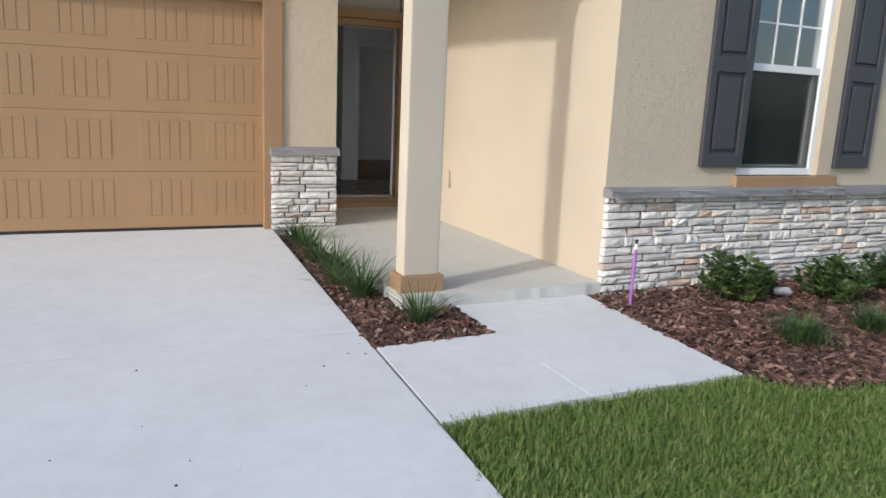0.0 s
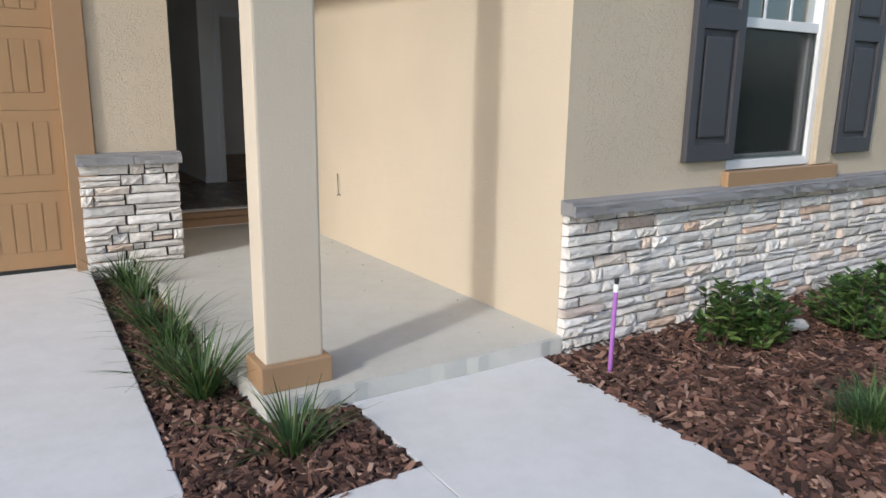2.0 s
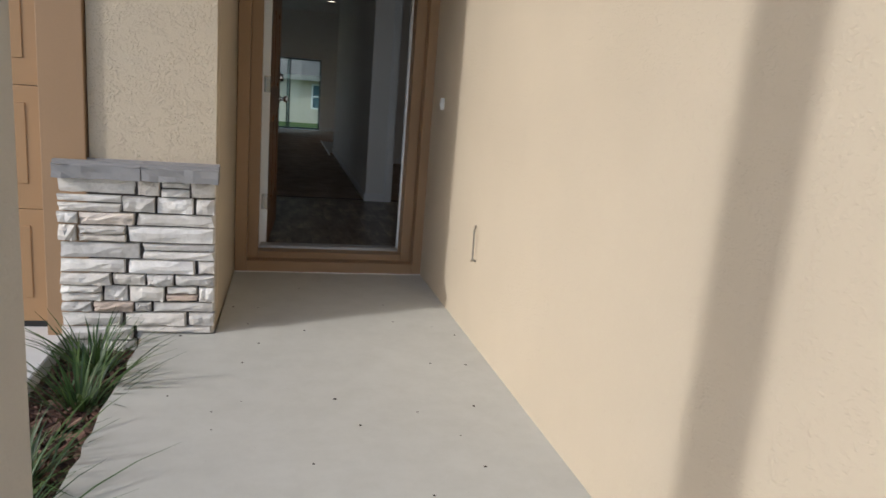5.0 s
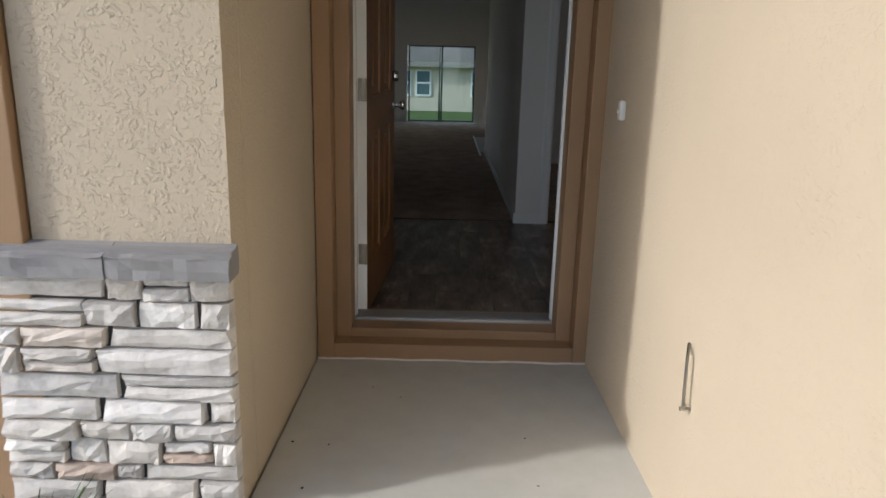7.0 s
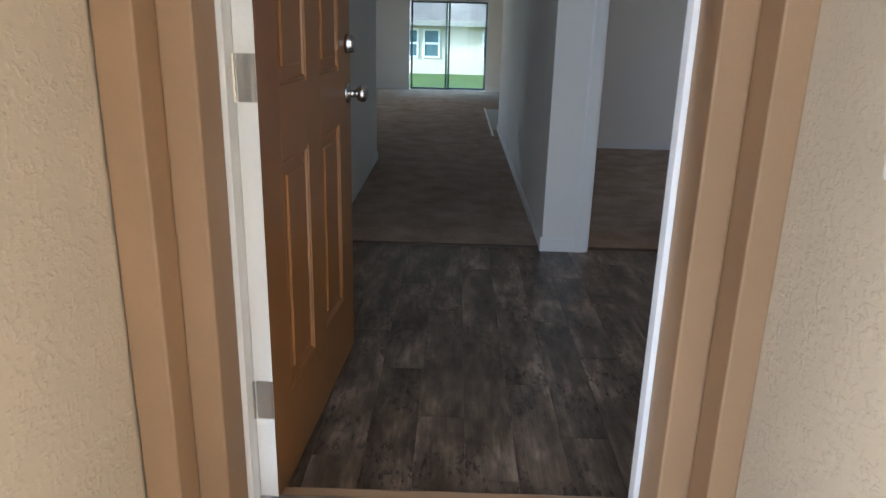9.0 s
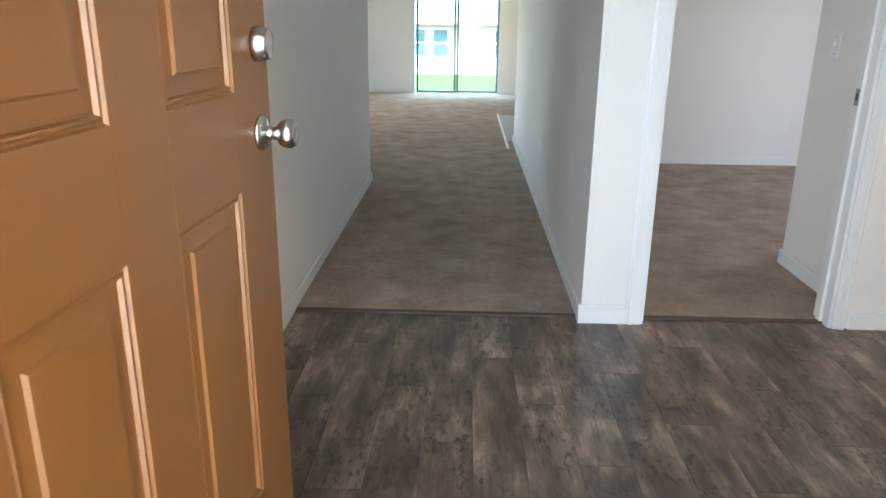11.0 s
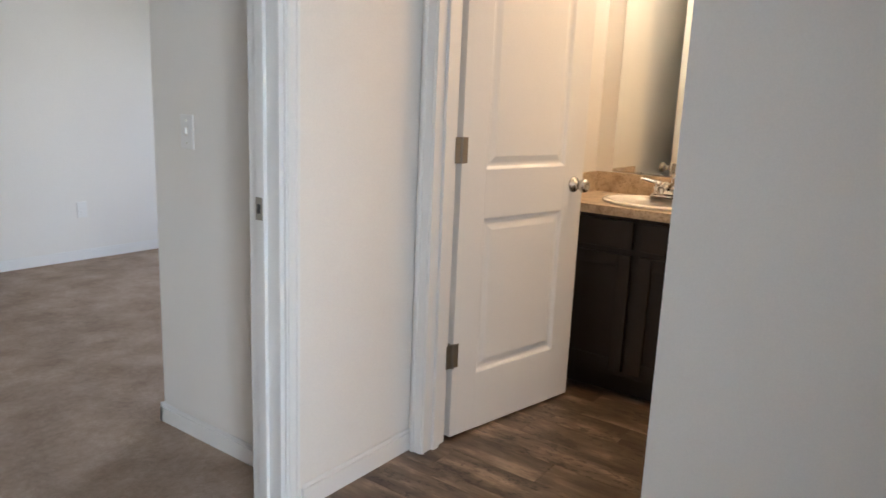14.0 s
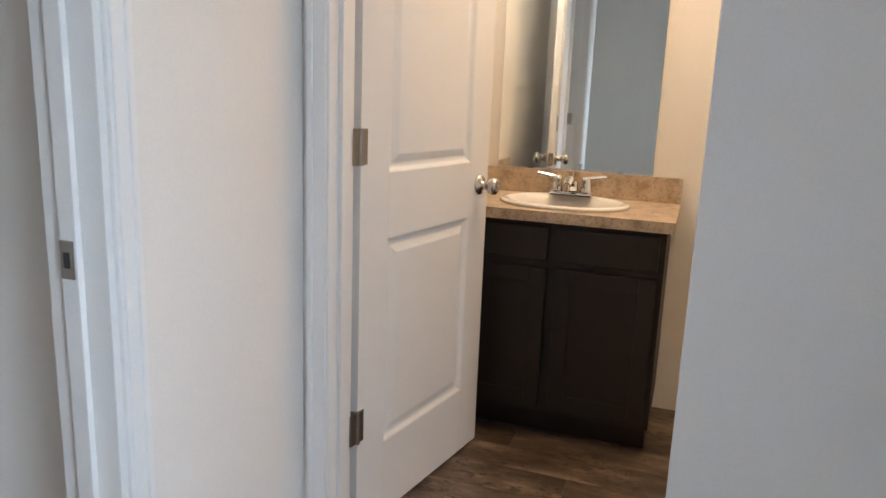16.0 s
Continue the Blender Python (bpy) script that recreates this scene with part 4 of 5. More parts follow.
faucet = thing("faucet", (3.47, SY, CT + 0.014), "chrome two-handle bathroom faucet with lever handles", "faucet")
FX, FZ = 3.468, CT + 0.012
part("base_plate", blocks((FX - 0.026, FX + 0.026, SY - 0.082, SY + 0.082, FZ, FZ + 0.016), bevel=0.007), M_CHROME, faucet)
bm = blocks((FX - 0.024, FX + 0.022, SY - 0.026, SY + 0.026, FZ + 0.012, FZ + 0.06), bevel=0.010)
for a, b, r0, r1 in (((FX, SY, FZ + 0.05), (FX - 0.06, SY, FZ + 0.066), 0.019, 0.017), ((FX - 0.06, SY, FZ + 0.066), (FX - 0.11, SY, FZ + 0.05), 0.017, 0.014), ((FX - 0.106, SY, FZ + 0.052), (FX - 0.11, SY, FZ + 0.03), 0.012, 0.012)):
    tube(bm, a, b, r0, r1)
part("spout", bm, M_CHROME, faucet)
part("lift_rod", tube(tube(bmesh.new(), (FX + 0.018, SY, FZ + 0.05), (FX + 0.018, SY, FZ + 0.10), 0.003), (FX + 0.018, SY, FZ + 0.098), (FX + 0.018, SY, FZ + 0.108), 0.007), M_CHROME, faucet)
for s in (-1, 1):
    bm = lathe(bmesh.new(), [(0, 0), (0.025, 0), (0.025, 0.01), (0.019, 0.035), (0.017, 0.05), (0.019, 0.062), (0.0, 0.066)], Matrix.Translation((FX, SY + s * 0.058, FZ + 0.012)))
    tube(bm, (FX, SY + s * 0.058, FZ + 0.068), (FX - 0.012, SY + s * 0.135, FZ + 0.082), 0.009, 0.006)
    part("handle", bm, M_CHROME, faucet)

mirror = thing("vanity_mirror", (3.575, 2.05, 1.0), "frameless wall mirror above the backsplash", "mirror")
part("glass", blocks((3.572, 3.578, 1.735, 2.358, CT + 0.104, 1.98)), M_MIRROR, mirror)
for y in (1.86, 2.22):
    part("clip", blocks((3.569, 3.573, y - 0.012, y + 0.012, CT + 0.099, CT + 0.112)), M_CHROME, mirror, "clear mirror clip")
lampb = thing("vanity_light", (3.55, 2.03, 2.2), "satin nickel vanity light bar above the mirror", "wall lamp")
part("back_plate", blocks((3.555, 3.579, 1.75, 2.31, 2.16, 2.26), bevel=0.006), M_NICKEL, lampb)
for y in (1.83, 2.03, 2.23):
    part("shade", lathe(bmesh.new(), [(0.0, 0.0), (0.045, 0.0), (0.05, 0.05), (0.035, 0.10), (0.0, 0.105)], Matrix.Translation((3.49, y, 2.19))), M_GLOW, lampb, "glowing frosted glass shade")


# ---- switches and outlets ----
def wall_plate(name, label, category, at, normal, toggle):
    """A plate 70 x 115 mm on a wall; normal is the way it faces."""
    ob = thing(name, at, label, category)
    bm = blocks((-0.035, 0.035, -0.006, 0.0, -0.0575, 0.0575), bevel=0.003)
    p = part("plate", bm, M_WHITE, ob)
    if toggle:
        q = part("toggle", blocks((-0.005, 0.005, -0.016, -0.005, -0.006, 0.014), bevel=0.002), M_WHITE, ob)
        part("slot", blocks((-0.007, 0.007, -0.0075, -0.0058, -0.014, 0.016)), M_PORCELAIN, ob)
        for z in (-0.038, 0.038):
            part("screw", blocks((-0.003, 0.003, -0.0072, -0.005, z - 0.003, z + 0.003)), M_NICKEL, ob)
    else:
        for z in (-0.021, 0.021):
            part("socket", blocks((-0.016, 0.016, -0.0085, -0.005, z - 0.014, z + 0.014), bevel=0.002), M_WHITE, ob)
    for c in ob.children:
        c.matrix_parent_inverse = Matrix.Identity(4)
    ob.matrix_basis = pose(*at, 0, 0, normal)
    return ob


wall_plate("light_switch", "white toggle light switch on the closet wall", "light switch", (1.694, 3.08, 1.163), -90, True)
wall_plate("light_switch", "white toggle switch on the bathroom wall", "light switch", (3.40, 2.449, 1.17), 0, True)
wall_plate("wall_outlet", "white wall outlet low on the hall wall", "outlet", (0.519, 4.42, 0.44), -90, False)
wall_plate("wall_outlet", "white wall outlet low on the bedroom wall", "outlet", (2.82, 6.059, 0.42), 0, False)

# ---- ceiling lamp in the hall ----
hl = thing("ceiling_light", (0.54, 9.6, CEIL), "small flush recessed ceiling light in living room", "ceiling light")
part("trim_ring", lathe(bmesh.new(), [(0.06, -0.002), (0.085, -0.008), (0.09, -0.001), (0.06, -0.001)], Matrix.Translation((0.54, 9.6, CEIL))), M_WHITE, hl)
part("lens", lathe(bmesh.new(), [(0.0, -0.006), (0.06, -0.005), (0.06, -0.001), (0.0, -0.001)], Matrix.Translation((0.54, 9.6, CEIL))), M_GLOW, hl, "glowing lens")

# ---- porch fittings ----
bell = thing("doorbell", (0.59, -0.53, 1.13), "white plastic doorbell cover on the stucco wall", "doorbell")
part("cover", blocks((0.572, 0.597, -0.552, -0.515, 1.095, 1.168), bevel=0.011), M_WHITE, bell)
part("button", lathe(bmesh.new(), [(0.0, 0.0), (0.009, 0.0), (0.008, 0.004), (0.0, 0.005)], Matrix.Translation((0.572, -0.532, 1.13)) @ Matrix.Rotation(radians(-90), 4, "Y")), M_VINYL, bell)
cover = thing("weep_bracket", (0.58, -1.42, 0.48), "thin bent metal bracket on the porch wall", "bracket")
bm = bmesh.new()
for a, b in (((0.610, -1.455, 0.405), (0.592, -1.455, 0.405)), ((0.592, -1.455, 0.405), (0.592, -1.445, 0.555)), ((0.592, -1.445, 0.555), (0.610, -1.40, 0.570)), ((0.592, -1.455, 0.405), (0.610, -1.405, 0.400))):
    tube(bm, a, b, 0.0045, sides=8)
part("bracket", bm, M_HINGE, cover)
part("screw", tube(bmesh.new(), (0.596, -1.455, 0.405), (0.584, -1.455, 0.405), 0.006, sides=8), M_NICKEL, cover)


def riser(x, y, height, tall=True):
    ob = thing("irrigation_riser", (x, y, -0.12), "purple irrigation riser pipe with a white collar" if tall else "short white-topped irrigation riser", "riser pipe")
    part("pipe", tube(bmesh.new(), (x, y, -0.2), (x + 0.006, y, height - 0.06), 0.0115), M_PURPLE, ob)
    part("collar", tube(bmesh.new(), (x + 0.006, y, height - 0.065), (x + 0.007, y, height - 0.025), 0.0135), M_WHITE, ob, "white collar")
    part("nozzle", tube(tube(bmesh.new(), (x + 0.007, y, height - 0.027), (x + 0.007, y, height), 0.0105), (x + 0.007, y, height - 0.008), (x + 0.007, y, height + 0.003), 0.013), M_BLACK, ob, "black nozzle")


riser(0.70, -4.45, 0.385)
riser(4.75, -4.3, 0.30, False)
rock = thing("white_rock", (2.12, -4.55, -0.1), "pale rounded rock lying on the mulch", "rock")
bm = bmesh.new()
bmesh.ops.create_icosphere(bm, subdivisions=3, radius=1.0)
for v in bm.verts:
    k = 1 + 0.25 * noise.noise(v.co * 1.4)
    v.co = Vector((2.12 + v.co.x * 0.085 * k, -4.55 + v.co.y * 0.055 * k, -0.06 + v.co.z * 0.035 * k))
part("stone", bm, M_ROCK, rock)

# ---- plants ----
rng = random.Random(7)


def blade_mesh(verts, faces, base, heading, length, width, lean, droop, seg=4):
    """One tapering blade that bends over."""
    d, side = Vector((math.cos(heading), math.sin(heading), 0)), Vector((-math.sin(heading), math.cos(heading), 0))
    start = len(verts)
    for i in range(seg + 1):
        t = i / seg
        p = Vector(base) + d * (length * (lean * t + droop * t * t)) + Vector((0, 0, length * (t * (1 - 0.25 * lean) - 0.45 * droop * t * t * t)))
        w = width * (1 - t ** 2.2) + 0.0006
        verts.append(tuple(p - side * w))
        verts.append(tuple(p + side * w))
        if i:
            k = start + 2 * i
            faces.append((k - 2, k - 1, k + 1, k))


def grass_clump(x, y, size, count, flop):
    ob = thing("liriope_clump", (x, y, -0.115), "dark green strappy ornamental grass clump in mulch", "plant", "grass clumps beside the porch")
    verts, faces = [], []
    for _ in range(count):
        a = rng.uniform(0, 2 * math.pi)
        r = abs(rng.gauss(0, 0.035))
        blade_mesh(verts, faces, (x + r * math.cos(a), y + r * math.sin(a), -0.125), a + rng.gauss(0, 0.5), size * rng.uniform(0.55, 1.1), rng.uniform(0.0036, 0.0064), rng.uniform(0.1, 0.8) * flop, rng.uniform(0.05, 0.65) * flop, 5)
    o = quads("foliage", verts, faces, M_LIRIOPE)
    o.parent = ob
    o.matrix_parent_inverse = Matrix.Translation(-ob.location)


for x, y, s, c, f in ((-1.10, -1.62, 0.32, 80, 0.9), (-1.07, -1.98, 0.33, 85, 1.0), (-1.12, -2.55, 0.33, 85, 1.0), (-1.08, -2.95, 0.36, 95, 1.1), (-1.14, -3.36, 0.32, 75, 1.3), (-1.10, -3.72, 0.38, 130, 0.9), (-0.93, -4.40, 0.30, 90, 1.0)):
    grass_clump(x, y, s, c, f)


def leaf_at(verts, faces, base, direction, length, width):
    d = direction.normalized()
    side = d.cross(Vector((rng.gauss(0, 0.3), rng.gauss(0, 0.3), 1))).normalized()
    up = side.cross(d)
    s = len(verts)
    b = Vector(base)
    verts.extend(tuple(v) for v in (b, b + d * length * 0.35 + side * width, b + d * length * 0.4 - up * width * 0.25, b + d * length * 0.35 - side * width, b + d * length * 0.75 + side * width * 0.7, b + d * length * 0.75 - side * width * 0.7, b + d * length - up * length * 0.12, b + d * length * 0.75 - up * width * 0.3))
    faces.extend(((s, s + 1, s + 2), (s, s + 2, s + 3), (s + 1, s + 4, s + 7, s + 2), (s + 2, s + 7, s + 5, s + 3), (s + 4, s + 6, s + 7), (s + 7, s + 6, s + 5)))


def shrub(x, y, height, spread, stems, label):
    ob = thing("shrub", (x, y, -0.115), label, "shrub", "broadleaf shrubs below the window")
    bm = bmesh.new()
    verts, faces = [], []
    for _ in range(stems):
        a = rng.uniform(0, 2 * math.pi)
        out = spread * math.sqrt(rng.random())
        foot = Vector((x + 0.03 * math.cos(a), y + 0.03 * math.sin(a), -0.13))
        tip = Vector((x + out * math.cos(a), y + out * math.sin(a), -0.12 + height * rng.uniform(0.55, 1.05) * (1 - 0.35 * (out / spread) ** 2)))
        bend = (foot + tip) / 2 + Vector((0.3 * (tip.x - foot.x), 0.3 * (tip.y - foot.y), -0.02))
        tube(bm, foot, bend, 0.005, 0.004, 5)
        tube(bm, bend, tip, 0.004, 0.002, 5)
        for i in range(18):
            t = rng.uniform(0.12, 1.0) ** 0.6
            p = (foot.lerp(bend, t * 2) if t < 0.5 else bend.lerp(tip, t * 2 - 1))
            h = rng.uniform(0, 2 * math.pi)
            leaf_at(verts, faces, p, Vector((math.cos(h), math.sin(h), rng.uniform(0.1, 1.0))), rng.uniform(0.05, 0.095), rng.uniform(0.013, 0.022))
    part("stem", bm, M_TWIG, ob)
    o = quads("leaf_mass", verts, faces, M_LEAF)
    o.parent = ob
    o.matrix_parent_inverse = Matrix.Translation(-ob.location)


for x, y, h, s, n in ((1.46, -4.50, 0.43, 0.14, 16), (1.70, -4.58, 0.40, 0.19, 24), (2.08, -4.36, 0.26, 0.08, 8), (2.42, -4.74, 0.37, 0.27, 36), (2.95, -4.40, 0.32, 0.12, 12), (3.22, -4.58, 0.38, 0.22, 28), (3.95, -4.5, 0.36, 0.2, 24), (4.5, -4.5, 0.38, 0.22, 24)):
    shrub(x, y, h, s, n, "green broadleaf shrub with glossy leaves in mulch")


def fine_bush(x, y, size, count):
    ob = thing("fine_leaved_bush", (x, y, -0.115), "low fine-leaved green bush in the mulch", "shrub", "fine-leaved bushes")
    verts, faces = [], []
    for _ in range(count):
        a = rng.uniform(0, 2 * math.pi)
        r = abs(rng.gauss(0, size * 0.35))
        blade_mesh(verts, faces, (x + r * math.cos(a), y + r * math.sin(a), -0.125 + rng.uniform(0, 0.09)), a + rng.gauss(0, 0.7), size * rng.uniform(0.35, 0.8), rng.uniform(0.0015, 0.0035), rng.uniform(0.2, 1.2), rng.uniform(0, 0.3), 3)
    o = quads("foliage", verts, faces, M_LIRIOPE)
    o.parent = ob
    o.matrix_parent_inverse = Matrix.Translation(-ob.location)


for x, y, s, n in ((1.22, -5.46, 0.25, 420), (1.98, -5.42, 0.24, 380), (2.9, -5.4, 0.25, 260)):
    fine_bush(x, y, s, n)


def inside(p, poly):
    x, y = p
    hit = False
    for (x0, y0), (x1, y1) in zip(poly, poly[1:] + poly[:1]):
        if (y0 > y) != (y1 > y) and x < (x1 - x0) * (y - y0) / (y1 - y0) + x0:
            hit = not hit
    return hit


def bark(name, poly, count, label):
    """Flat bark chips strewn over a bed, each a small wedge-shaped slab."""
    verts, faces = [], []
    xs, ys = [p[0] for p in poly], [p[1] for p in poly]
    while count:
        x, y = rng.uniform(min(xs), max(xs)), rng.uniform(min(ys), max(ys))
        if not inside((x, y), poly):
            continue
        count -= 1
        l, w, h = rng.uniform(0.012, 0.042), rng.uniform(0.006, 0.017), rng.uniform(0.0015, 0.005)
        m = pose(x, y, -0.108 + rng.uniform(0, 0.022) + 0.012 * noise.noise(Vector((x * 3, y * 3, 0))), rng.gauss(0, 20), rng.gauss(0, 20), rng.uniform(0, 360))
        k = rng.uniform(0.35, 1.0)
        s = len(verts)
        for sx_, sy_, sz_ in ((-1, -1, -1), (1, -k, -1), (1, k, -1), (-1, 1, -1), (-1, -1, 1), (1, -k, 1), (1, k, 1), (-1, 1, 1)):
            verts.append(tuple(m @ Vector((sx_ * l, sy_ * w, sz_ * h))))
        faces.extend(tuple(s + i for i in f) for f in ((3, 2, 1, 0), (4, 5, 6, 7), (0, 1, 5, 4), (1, 2, 6, 5), (2, 3, 7, 6), (3, 0, 4, 7)))
    tagged(quads(name, verts, faces, M_CHIP), label, "mulch", kind="stuff")


bark("mulch_narrow", [(-1.30, -1.34), (-0.95, -1.37), (-0.945, -4.11), (-0.556, -4.11), (-0.566, -4.76), (-1.352, -4.79)], 4200, "reddish brown bark mulch beside the porch")
bark("mulch_wide", WIDE, 15000, "reddish brown bark mulch below the window")


def debris(name, spots, label):
    """Small dark crumbs lying on the concrete."""
    verts, faces = [], []
    for x, y, z, r in spots:
        a, k = rng.uniform(0, 6.28), len(verts)
        for i in range(5):
            verts.append((x + r * (1.5 if i % 2 else 0.8) * math.cos(a + i * 1.257), y + r * math.sin(a + i * 1.257), z + 0.0005))
        verts.append((x, y, z + r * 0.7))
        faces.extend((k + i, k + (i + 1) % 5, k + 5) for i in range(5))
    tagged(quads(name, verts, faces, M_SOIL), label, "debris", kind="stuff")


debris("porch_crumbs", [(rng.uniform(-0.85, 0.56), rng.uniform(-4.0, -0.3), 0.0, rng.uniform(0.003, 0.007)) for _ in range(38)], "small dark crumbs scattered on the porch")
debris("drive_crumbs", [(rng.uniform(-4.5, -1.5), rng.uniform(-7.6, -4.7), G, rng.uniform(0.003, 0.008)) for _ in range(26)] + [(-1.42 - rng.uniform(0, 0.12), rng.uniform(-4.9, -4.5), G, rng.uniform(0.004, 0.008)) for _ in range(3)], "dark mulch crumbs on the driveway")

# ---- lawn blades ----
def lawn(name, regions, density, label):
    verts, faces = [], []
    for poly in regions:
        xs, ys = [p[0] for p in poly], [p[1] for p in poly]
        for _ in range(int(density * (max(xs) - min(xs)) * (max(ys) - min(ys)))):
            x, y = rng.uniform(min(xs), max(xs)), rng.uniform(min(ys), max(ys))
            if not inside((x, y), poly):
                continue
            patch = noise.noise(Vector((x * 2.2, y * 2.2, 3.0)))
            h = rng.uniform(0.035, 0.078) * (1 + 0.3 * patch)
            blade_mesh(verts, faces, (x, y, -0.128), rng.uniform(0, 6.283), h, rng.uniform(0.0018, 0.0034), rng.uniform(0.05, 0.9), rng.uniform(0, 0.5), 2)
    tagged(quads(name, verts, faces, M_BLADE), label, "grass", kind="stuff")


lawn("lawn_grass", [[(-1.44, -6.4), (-1.40, -5.81), (0.41, -5.785), (0.53, -6.0), (0.8, -6.12), (1.3, -6.15), (1.3, -7.4), (-1.47, -7.4)]], 13000, "short green lawn grass beside the walkway")
lawn("lawn_grass_far", [[(1.3, -6.15), (2.2, -6.07), (3.4, -5.97), (5.4, -5.92), (5.4, -8.0), (1.3, -8.0)], [(-1.47, -7.4), (1.3, -7.4), (1.3, -8.6), (-1.5, -8.6)]], 7000, "short green lawn grass in the front yard")
lawn("lawn_grass_side", [[(4.9, -4.0), (7.5, -4.0), (7.5, 0.0), (4.9, 0.0)]], 900, "short green lawn grass beside the house")


# ---- houses beyond ----
def far_window(house, x0, x1, z0, z1, y):
    w = part("window", blocks((x0, x1, y - 0.05, y + 0.03, z0, z0 + 0.07), (x0, x1, y - 0.05, y + 0.03, z1 - 0.07, z1), (x0, x0 + 0.07, y - 0.05, y + 0.03, z0 + 0.07, z1 - 0.07), (x1 - 0.07, x1, y - 0.05, y + 0.03, z0 + 0.07, z1 - 0.07), (x0 + 0.07, x1 - 0.07, y - 0.05, y + 0.03, (z0 + z1) / 2 - 0.04, (z0 + z1) / 2 + 0.04)), M_VINYL, house)
    part("pane", blocks((x0 + 0.07, x1 - 0.07, y - 0.02, y - 0.005, z0 + 0.07, z1 - 0.07)), M_FARPANE, w)


M_FARPANE = painted("dim_window_glass", (0.10, 0.16, 0.19), 0.08, 20.0, 0.0, 0.2)
HY, HB, HE = 28.1, -0.74, 1.17
rear_house = thing("neighbour_house", (0, 30, HB), "cream single-storey neighbour house with shingle roof", "house")
part("wall", blocks((-9, 9, HY, HY + 8, HB - 0.3, HE)), M_FAR_WALL, rear_house)
hip_roof("roof", -9, 9, HY, HY + 8, HE - 0.02, 3.4, 0.45, rear_house)
part("fascia", blocks((-9.5, 9.5, HY - 0.50, HY - 0.46, HE - 0.07, HE + 0.15)), M_GREY_WALL, rear_house, "grey fascia board")
for a, b in ((-1.35, -0.68), (-2.20, -1.53), (1.0, 1.65), (-5.2, -4.3), (4.6, 5.5)):
    far_window(rear_house, a, b, -0.12, 0.98, HY)
side_house = thing("neighbour_house", (12, 0, -0.12), "grey neighbour house beside the yard", "house")
part("wall", blocks((8.5, 16, -3.0, 10, -0.2, 2.8)), M_GREY_WALL, side_house)
hip_roof("roof", 8.5, 16, -3.0, 10, 2.8, 2.2, 0.4, side_house)

# ---- vinyl planks ----
foyer_floor = setting("floor", blocks((-0.71, 2.11, 0.13, 2.5, 0.0, FLOOR - 0.004), (2.11, 3.58, 0.12, 2.45, 0.0, FLOOR - 0.004)), M_ESPRESSO, "dark weathered vinyl plank floor", "floor")
PW, PL = 0.152, 0.91
plank_mesh = {}


def plank(x0, x1, y0, y1):
    w, l = round(x1 - x0, 3), round(y1 - y0, 3)
    if (w, l) not in plank_mesh:
        bm = bmesh.new()
        block(bm, 0.0003, w - 0.0003, 0.0003, l - 0.0003, -0.003, 0.0)
        top = [e for e in bm.edges if e.verts[0].co.z > -0.001 and e.verts[1].co.z > -0.001]
        bmesh.ops.bevel(bm, geom=top, offset=0.0007, segments=1, affect="EDGES")
        me = bpy.data.meshes.new("plank")
        bm.to_mesh(me)
        bm.free()
        me.materials.append(M_PLANK)
        plank_mesh[(w, l)] = me
    ob = new("plank", plank_mesh[(w, l)])
    ob.location = (x0, y0, FLOOR)
    ob.parent = foyer_floor


def plank_field(x0, x1, y0, y1):
    i, x = 0, x0
    while x < x1 - 0.01:
        xe = min(x + PW, x1)
        y = y0 - (i * 0.37 % 1.0) * PL
        while y < y1 - 0.005:
            a, b = max(y, y0), min(y + PL, y1)
            if b - a > 0.01:
                plank(x, xe, a, b)
            y += PL
        x, i = xe, i + 1


plank_field(-0.697, 2.09, 0.135, 2.492)
plank_field(2.09, 3.57, 1.40, 2.44)

# ---- stone veneer ----


def stone_shape(seed):
    """A unit ledge stone: 1 wide, 1 high, its split face rough and tilted, facing -y."""
    r = random.Random(seed)
    bm = bmesh.new()
    nx, nz = 5, 3
    tilt, swing = r.uniform(-0.16, 0.16), r.uniform(-0.16, 0.16)
    cut = [r.uniform(0, 0.06) for _ in range(4)]
    grid = []
    for j in range(nz + 1):
        row = []
        for i in range(nx + 1):
            u, v = i / nx, j / nz
            rim = i in (0, nx) or j in (0, nz)
            x = u + (r.uniform(-0.05, 0.05) if 0 < i < nx else (cut[0] * (1 - v) + cut[1] * v) * (1 if i == 0 else -1))
            z = v + (r.uniform(-0.09, 0.09) if 0 < j < nz else (0.03 + cut[2] * r.uniform(0, 1.4)) * (1 if j == 0 else -1))
            row.append(bm.verts.new((x, -(0.86 + tilt * (v - 0.5) + swing * (u - 0.5) + r.uniform(-0.09, 0.09) - (0.16 if rim else 0.0)), z)))
        grid.append(row)
    back = [[bm.verts.new((i / nx, 0.0, float(j))) for i in range(nx + 1)] for j in (0, 1)]
    for j in range(nz):
        for i in range(nx):
            bm.faces.new((grid[j][i], grid[j][i + 1], grid[j + 1][i + 1], grid[j + 1][i]))
    for i in range(nx):
        bm.faces.new((back[0][i], back[0][i + 1], grid[0][i + 1], grid[0][i]))
        bm.faces.new((grid[nz][i], grid[nz][i + 1], back[1][i + 1], back[1][i]))
    bm.faces.new([back[0][0]] + [grid[j][0] for j in range(nz + 1)] + [back[1][0]])
    bm.faces.new([back[1][nx]] + [grid[j][nx] for j in range(nz, -1, -1)] + [back[0][nx]])
    me = bpy.data.meshes.new("stone")
    bmesh.ops.recalc_face_normals(bm, faces=bm.faces[:])
    bm.to_mesh(me)
    bm.free()
    me.materials.append(M_STONE)
    return me


STONES = [stone_shape(s) for s in range(18)]


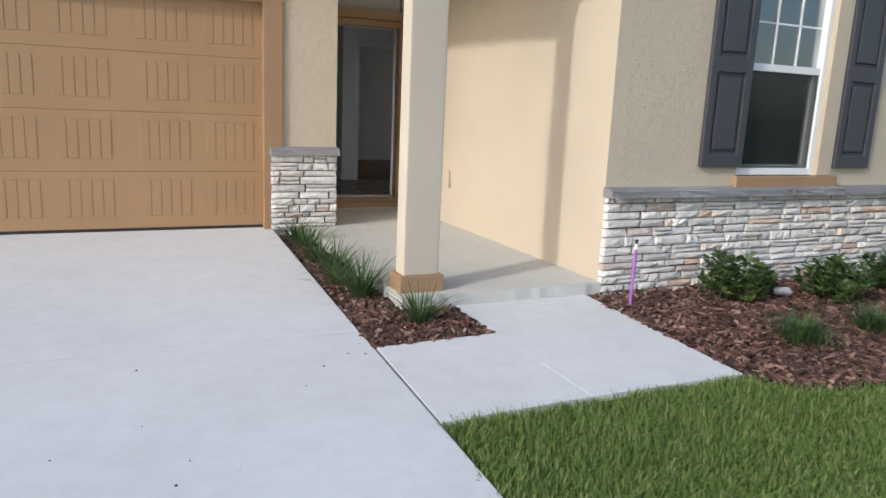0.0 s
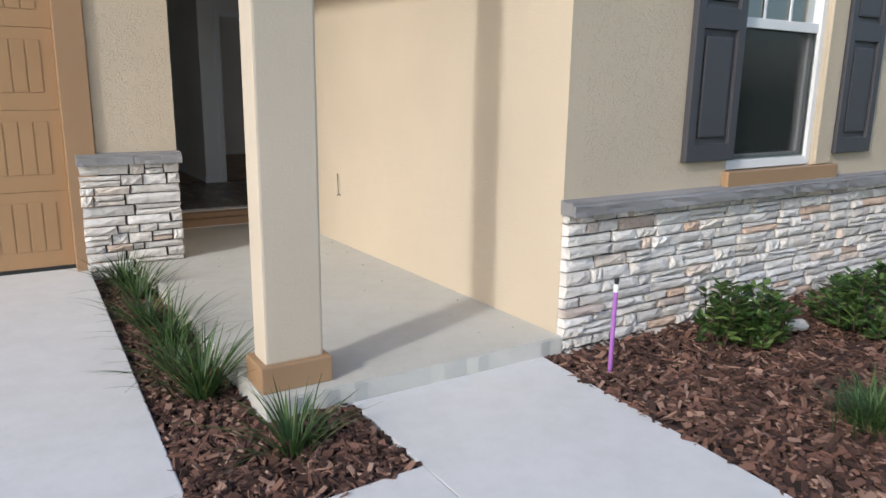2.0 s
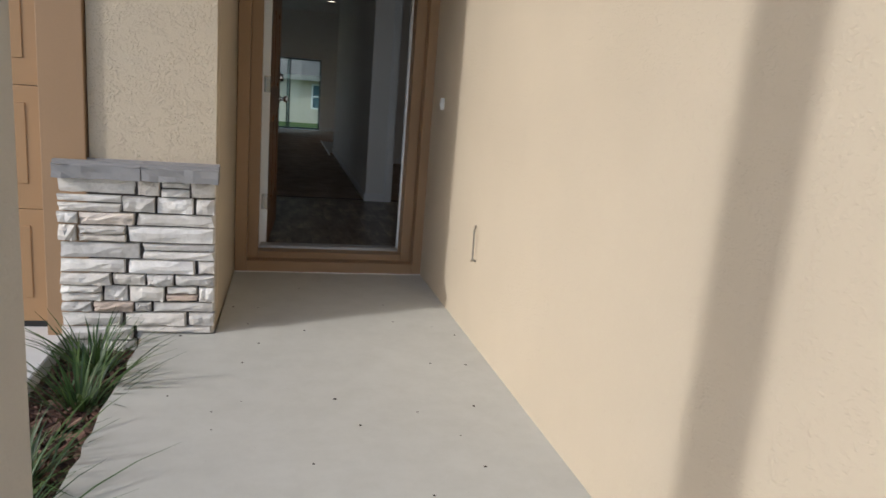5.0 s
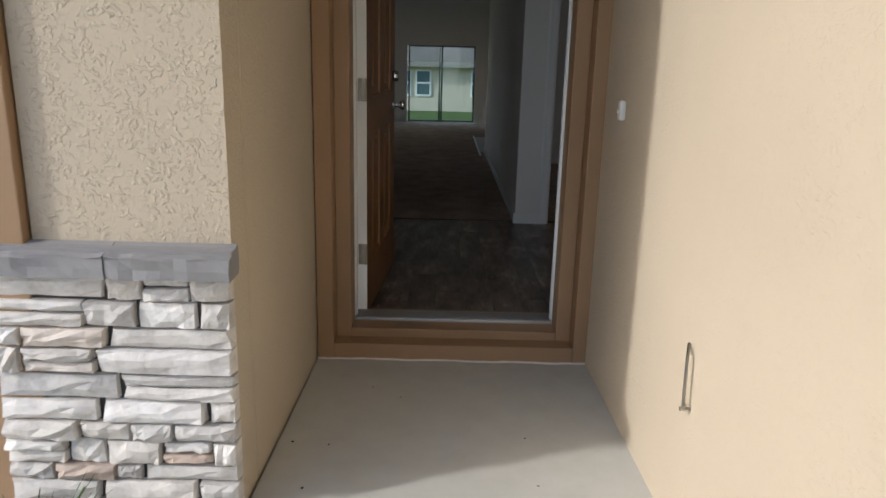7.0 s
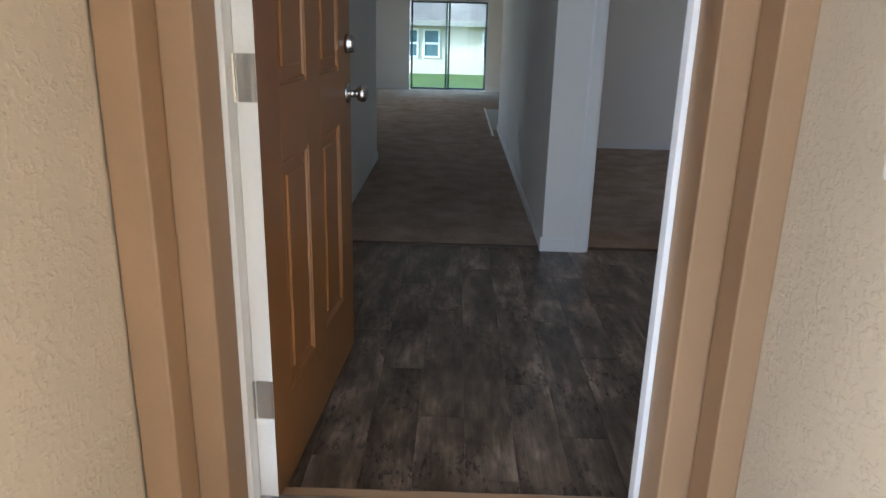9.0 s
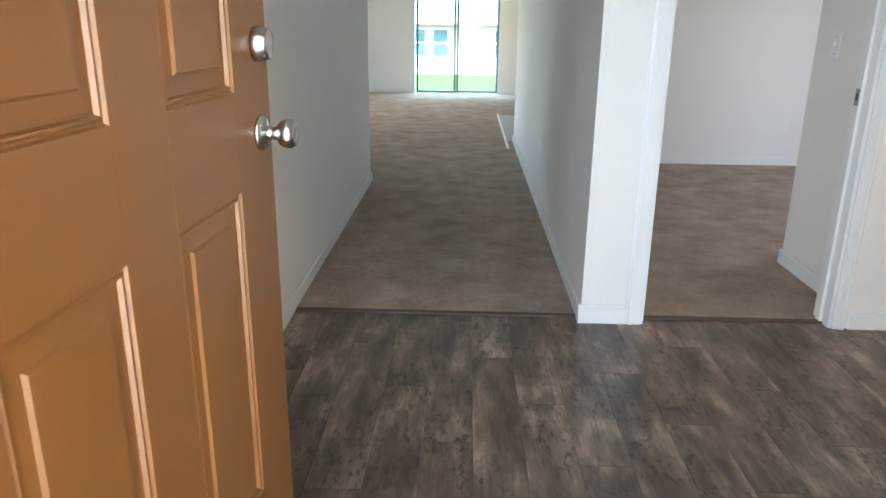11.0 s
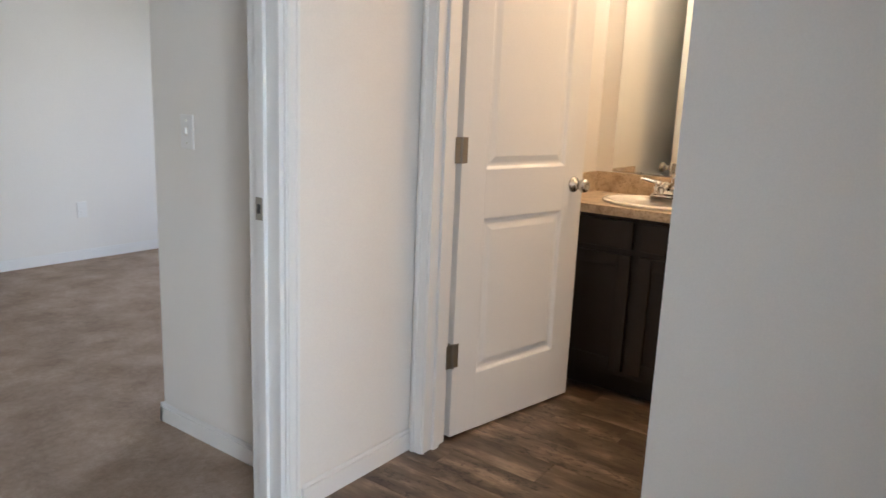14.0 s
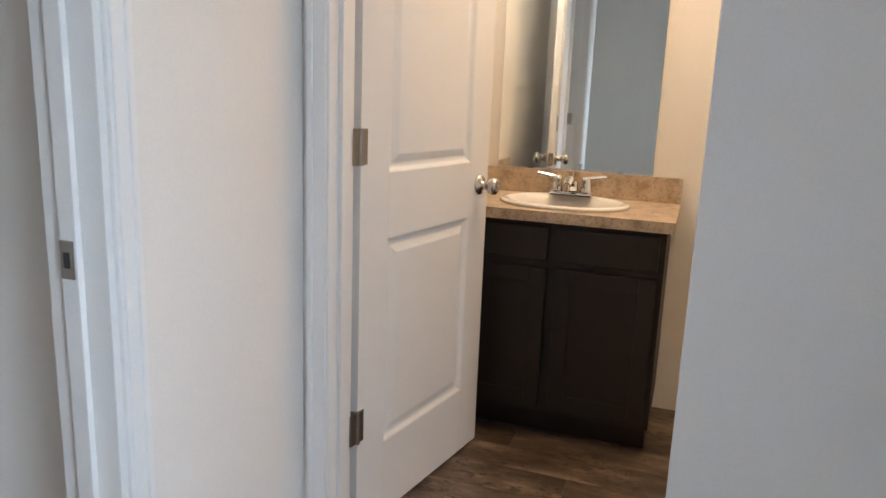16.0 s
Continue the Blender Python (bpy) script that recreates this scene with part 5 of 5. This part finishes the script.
def ledge(name, x0, x1, z0, z1, wall_y, label, seed):
    """Uneven courses, here and there split into two thin stones."""
    r = random.Random(seed)
    base = setting(name, blocks((x0 + 0.03, x1 - 0.03, wall_y - 0.022, wall_y, z0, z1)), M_MORTAR, label, "stone veneer")

    def lay(x, w, z, h):
        ob = new("stone", r.choice(STONES))
        ob.location = (x + 0.003, wall_y - 0.001, z + 0.002)
        ob.scale = (w - 0.006, r.uniform(0.046, 0.080), h - 0.004)
        ob.parent = base

    z = z0
    while z < z1 - 0.02:
        h = r.choice((0.05, 0.058, 0.066, 0.078))
        if z1 - (z + h) < 0.035:
            h = z1 - z
        x = x0
        while x < x1 - 0.01:
            w = r.choice((0.08, 0.12, 0.16, 0.21, 0.26, 0.32)) * r.uniform(0.85, 1.15)
            if x1 - (x + w) < 0.07:
                w = x1 - x
            if h > 0.064 and w > 0.11 and r.random() < 0.3:
                k = h * r.uniform(0.4, 0.6)
                lay(x, w, z, k)
                lay(x, w, z + k, h - k)
            else:
                lay(x, w, z, h)
            x += w
        z += h


def cap(name, x0, x1, y0, y1, z0, z1, step, label):
    r = random.Random(3)
    base = setting(name, blocks((x0, x1, y0 + 0.03, y1, z0 + 0.012, z1 - 0.006)), M_CAP, label, "stone cap")
    x = x0
    while x < x1 - 0.01:
        xe = x1 if x1 - (x + step) < 0.12 else x + step
        bm = bmesh.new()
        block(bm, x + 0.0015, xe - 0.0015, y0, y1, z0, z1)
        bmesh.ops.subdivide_edges(bm, edges=[e for e in bm.edges if abs(e.verts[0].co.x - e.verts[1].co.x) > 0.01], cuts=8)
        bmesh.ops.subdivide_edges(bm, edges=[e for e in bm.edges if abs(e.verts[0].co.z - e.verts[1].co.z) > 0.01], cuts=2)
        for v in bm.verts:
            if v.co.y < y0 + 0.01:
                v.co.y += r.uniform(0.0, 0.013)
                v.co.z += r.uniform(-0.003, 0.003) - (0.022 if v.co.z > z1 - 0.004 else 0.0)
        part("cap_stone", bm, M_CAP, base)
        x = xe


cap("stone_cap_window", 0.652, 4.415, -4.205, FRONT_Y, 0.648, 0.722, 0.62, "grey chiselled stone cap under the window")
cap("stone_cap_garage", -1.30, -0.612, -1.43, GAR_Y, 0.718, 0.80, 0.36, "grey chiselled stone cap beside the garage")
ledge("stone_veneer_window", 0.665, 4.40, -0.16, 0.65, FRONT_Y, "white and grey stacked ledge stone veneer", 11)
ledge("stone_veneer_garage", -1.295, -0.626, -0.11, 0.72, GAR_Y, "white and grey stacked ledge stone beside garage", 12)
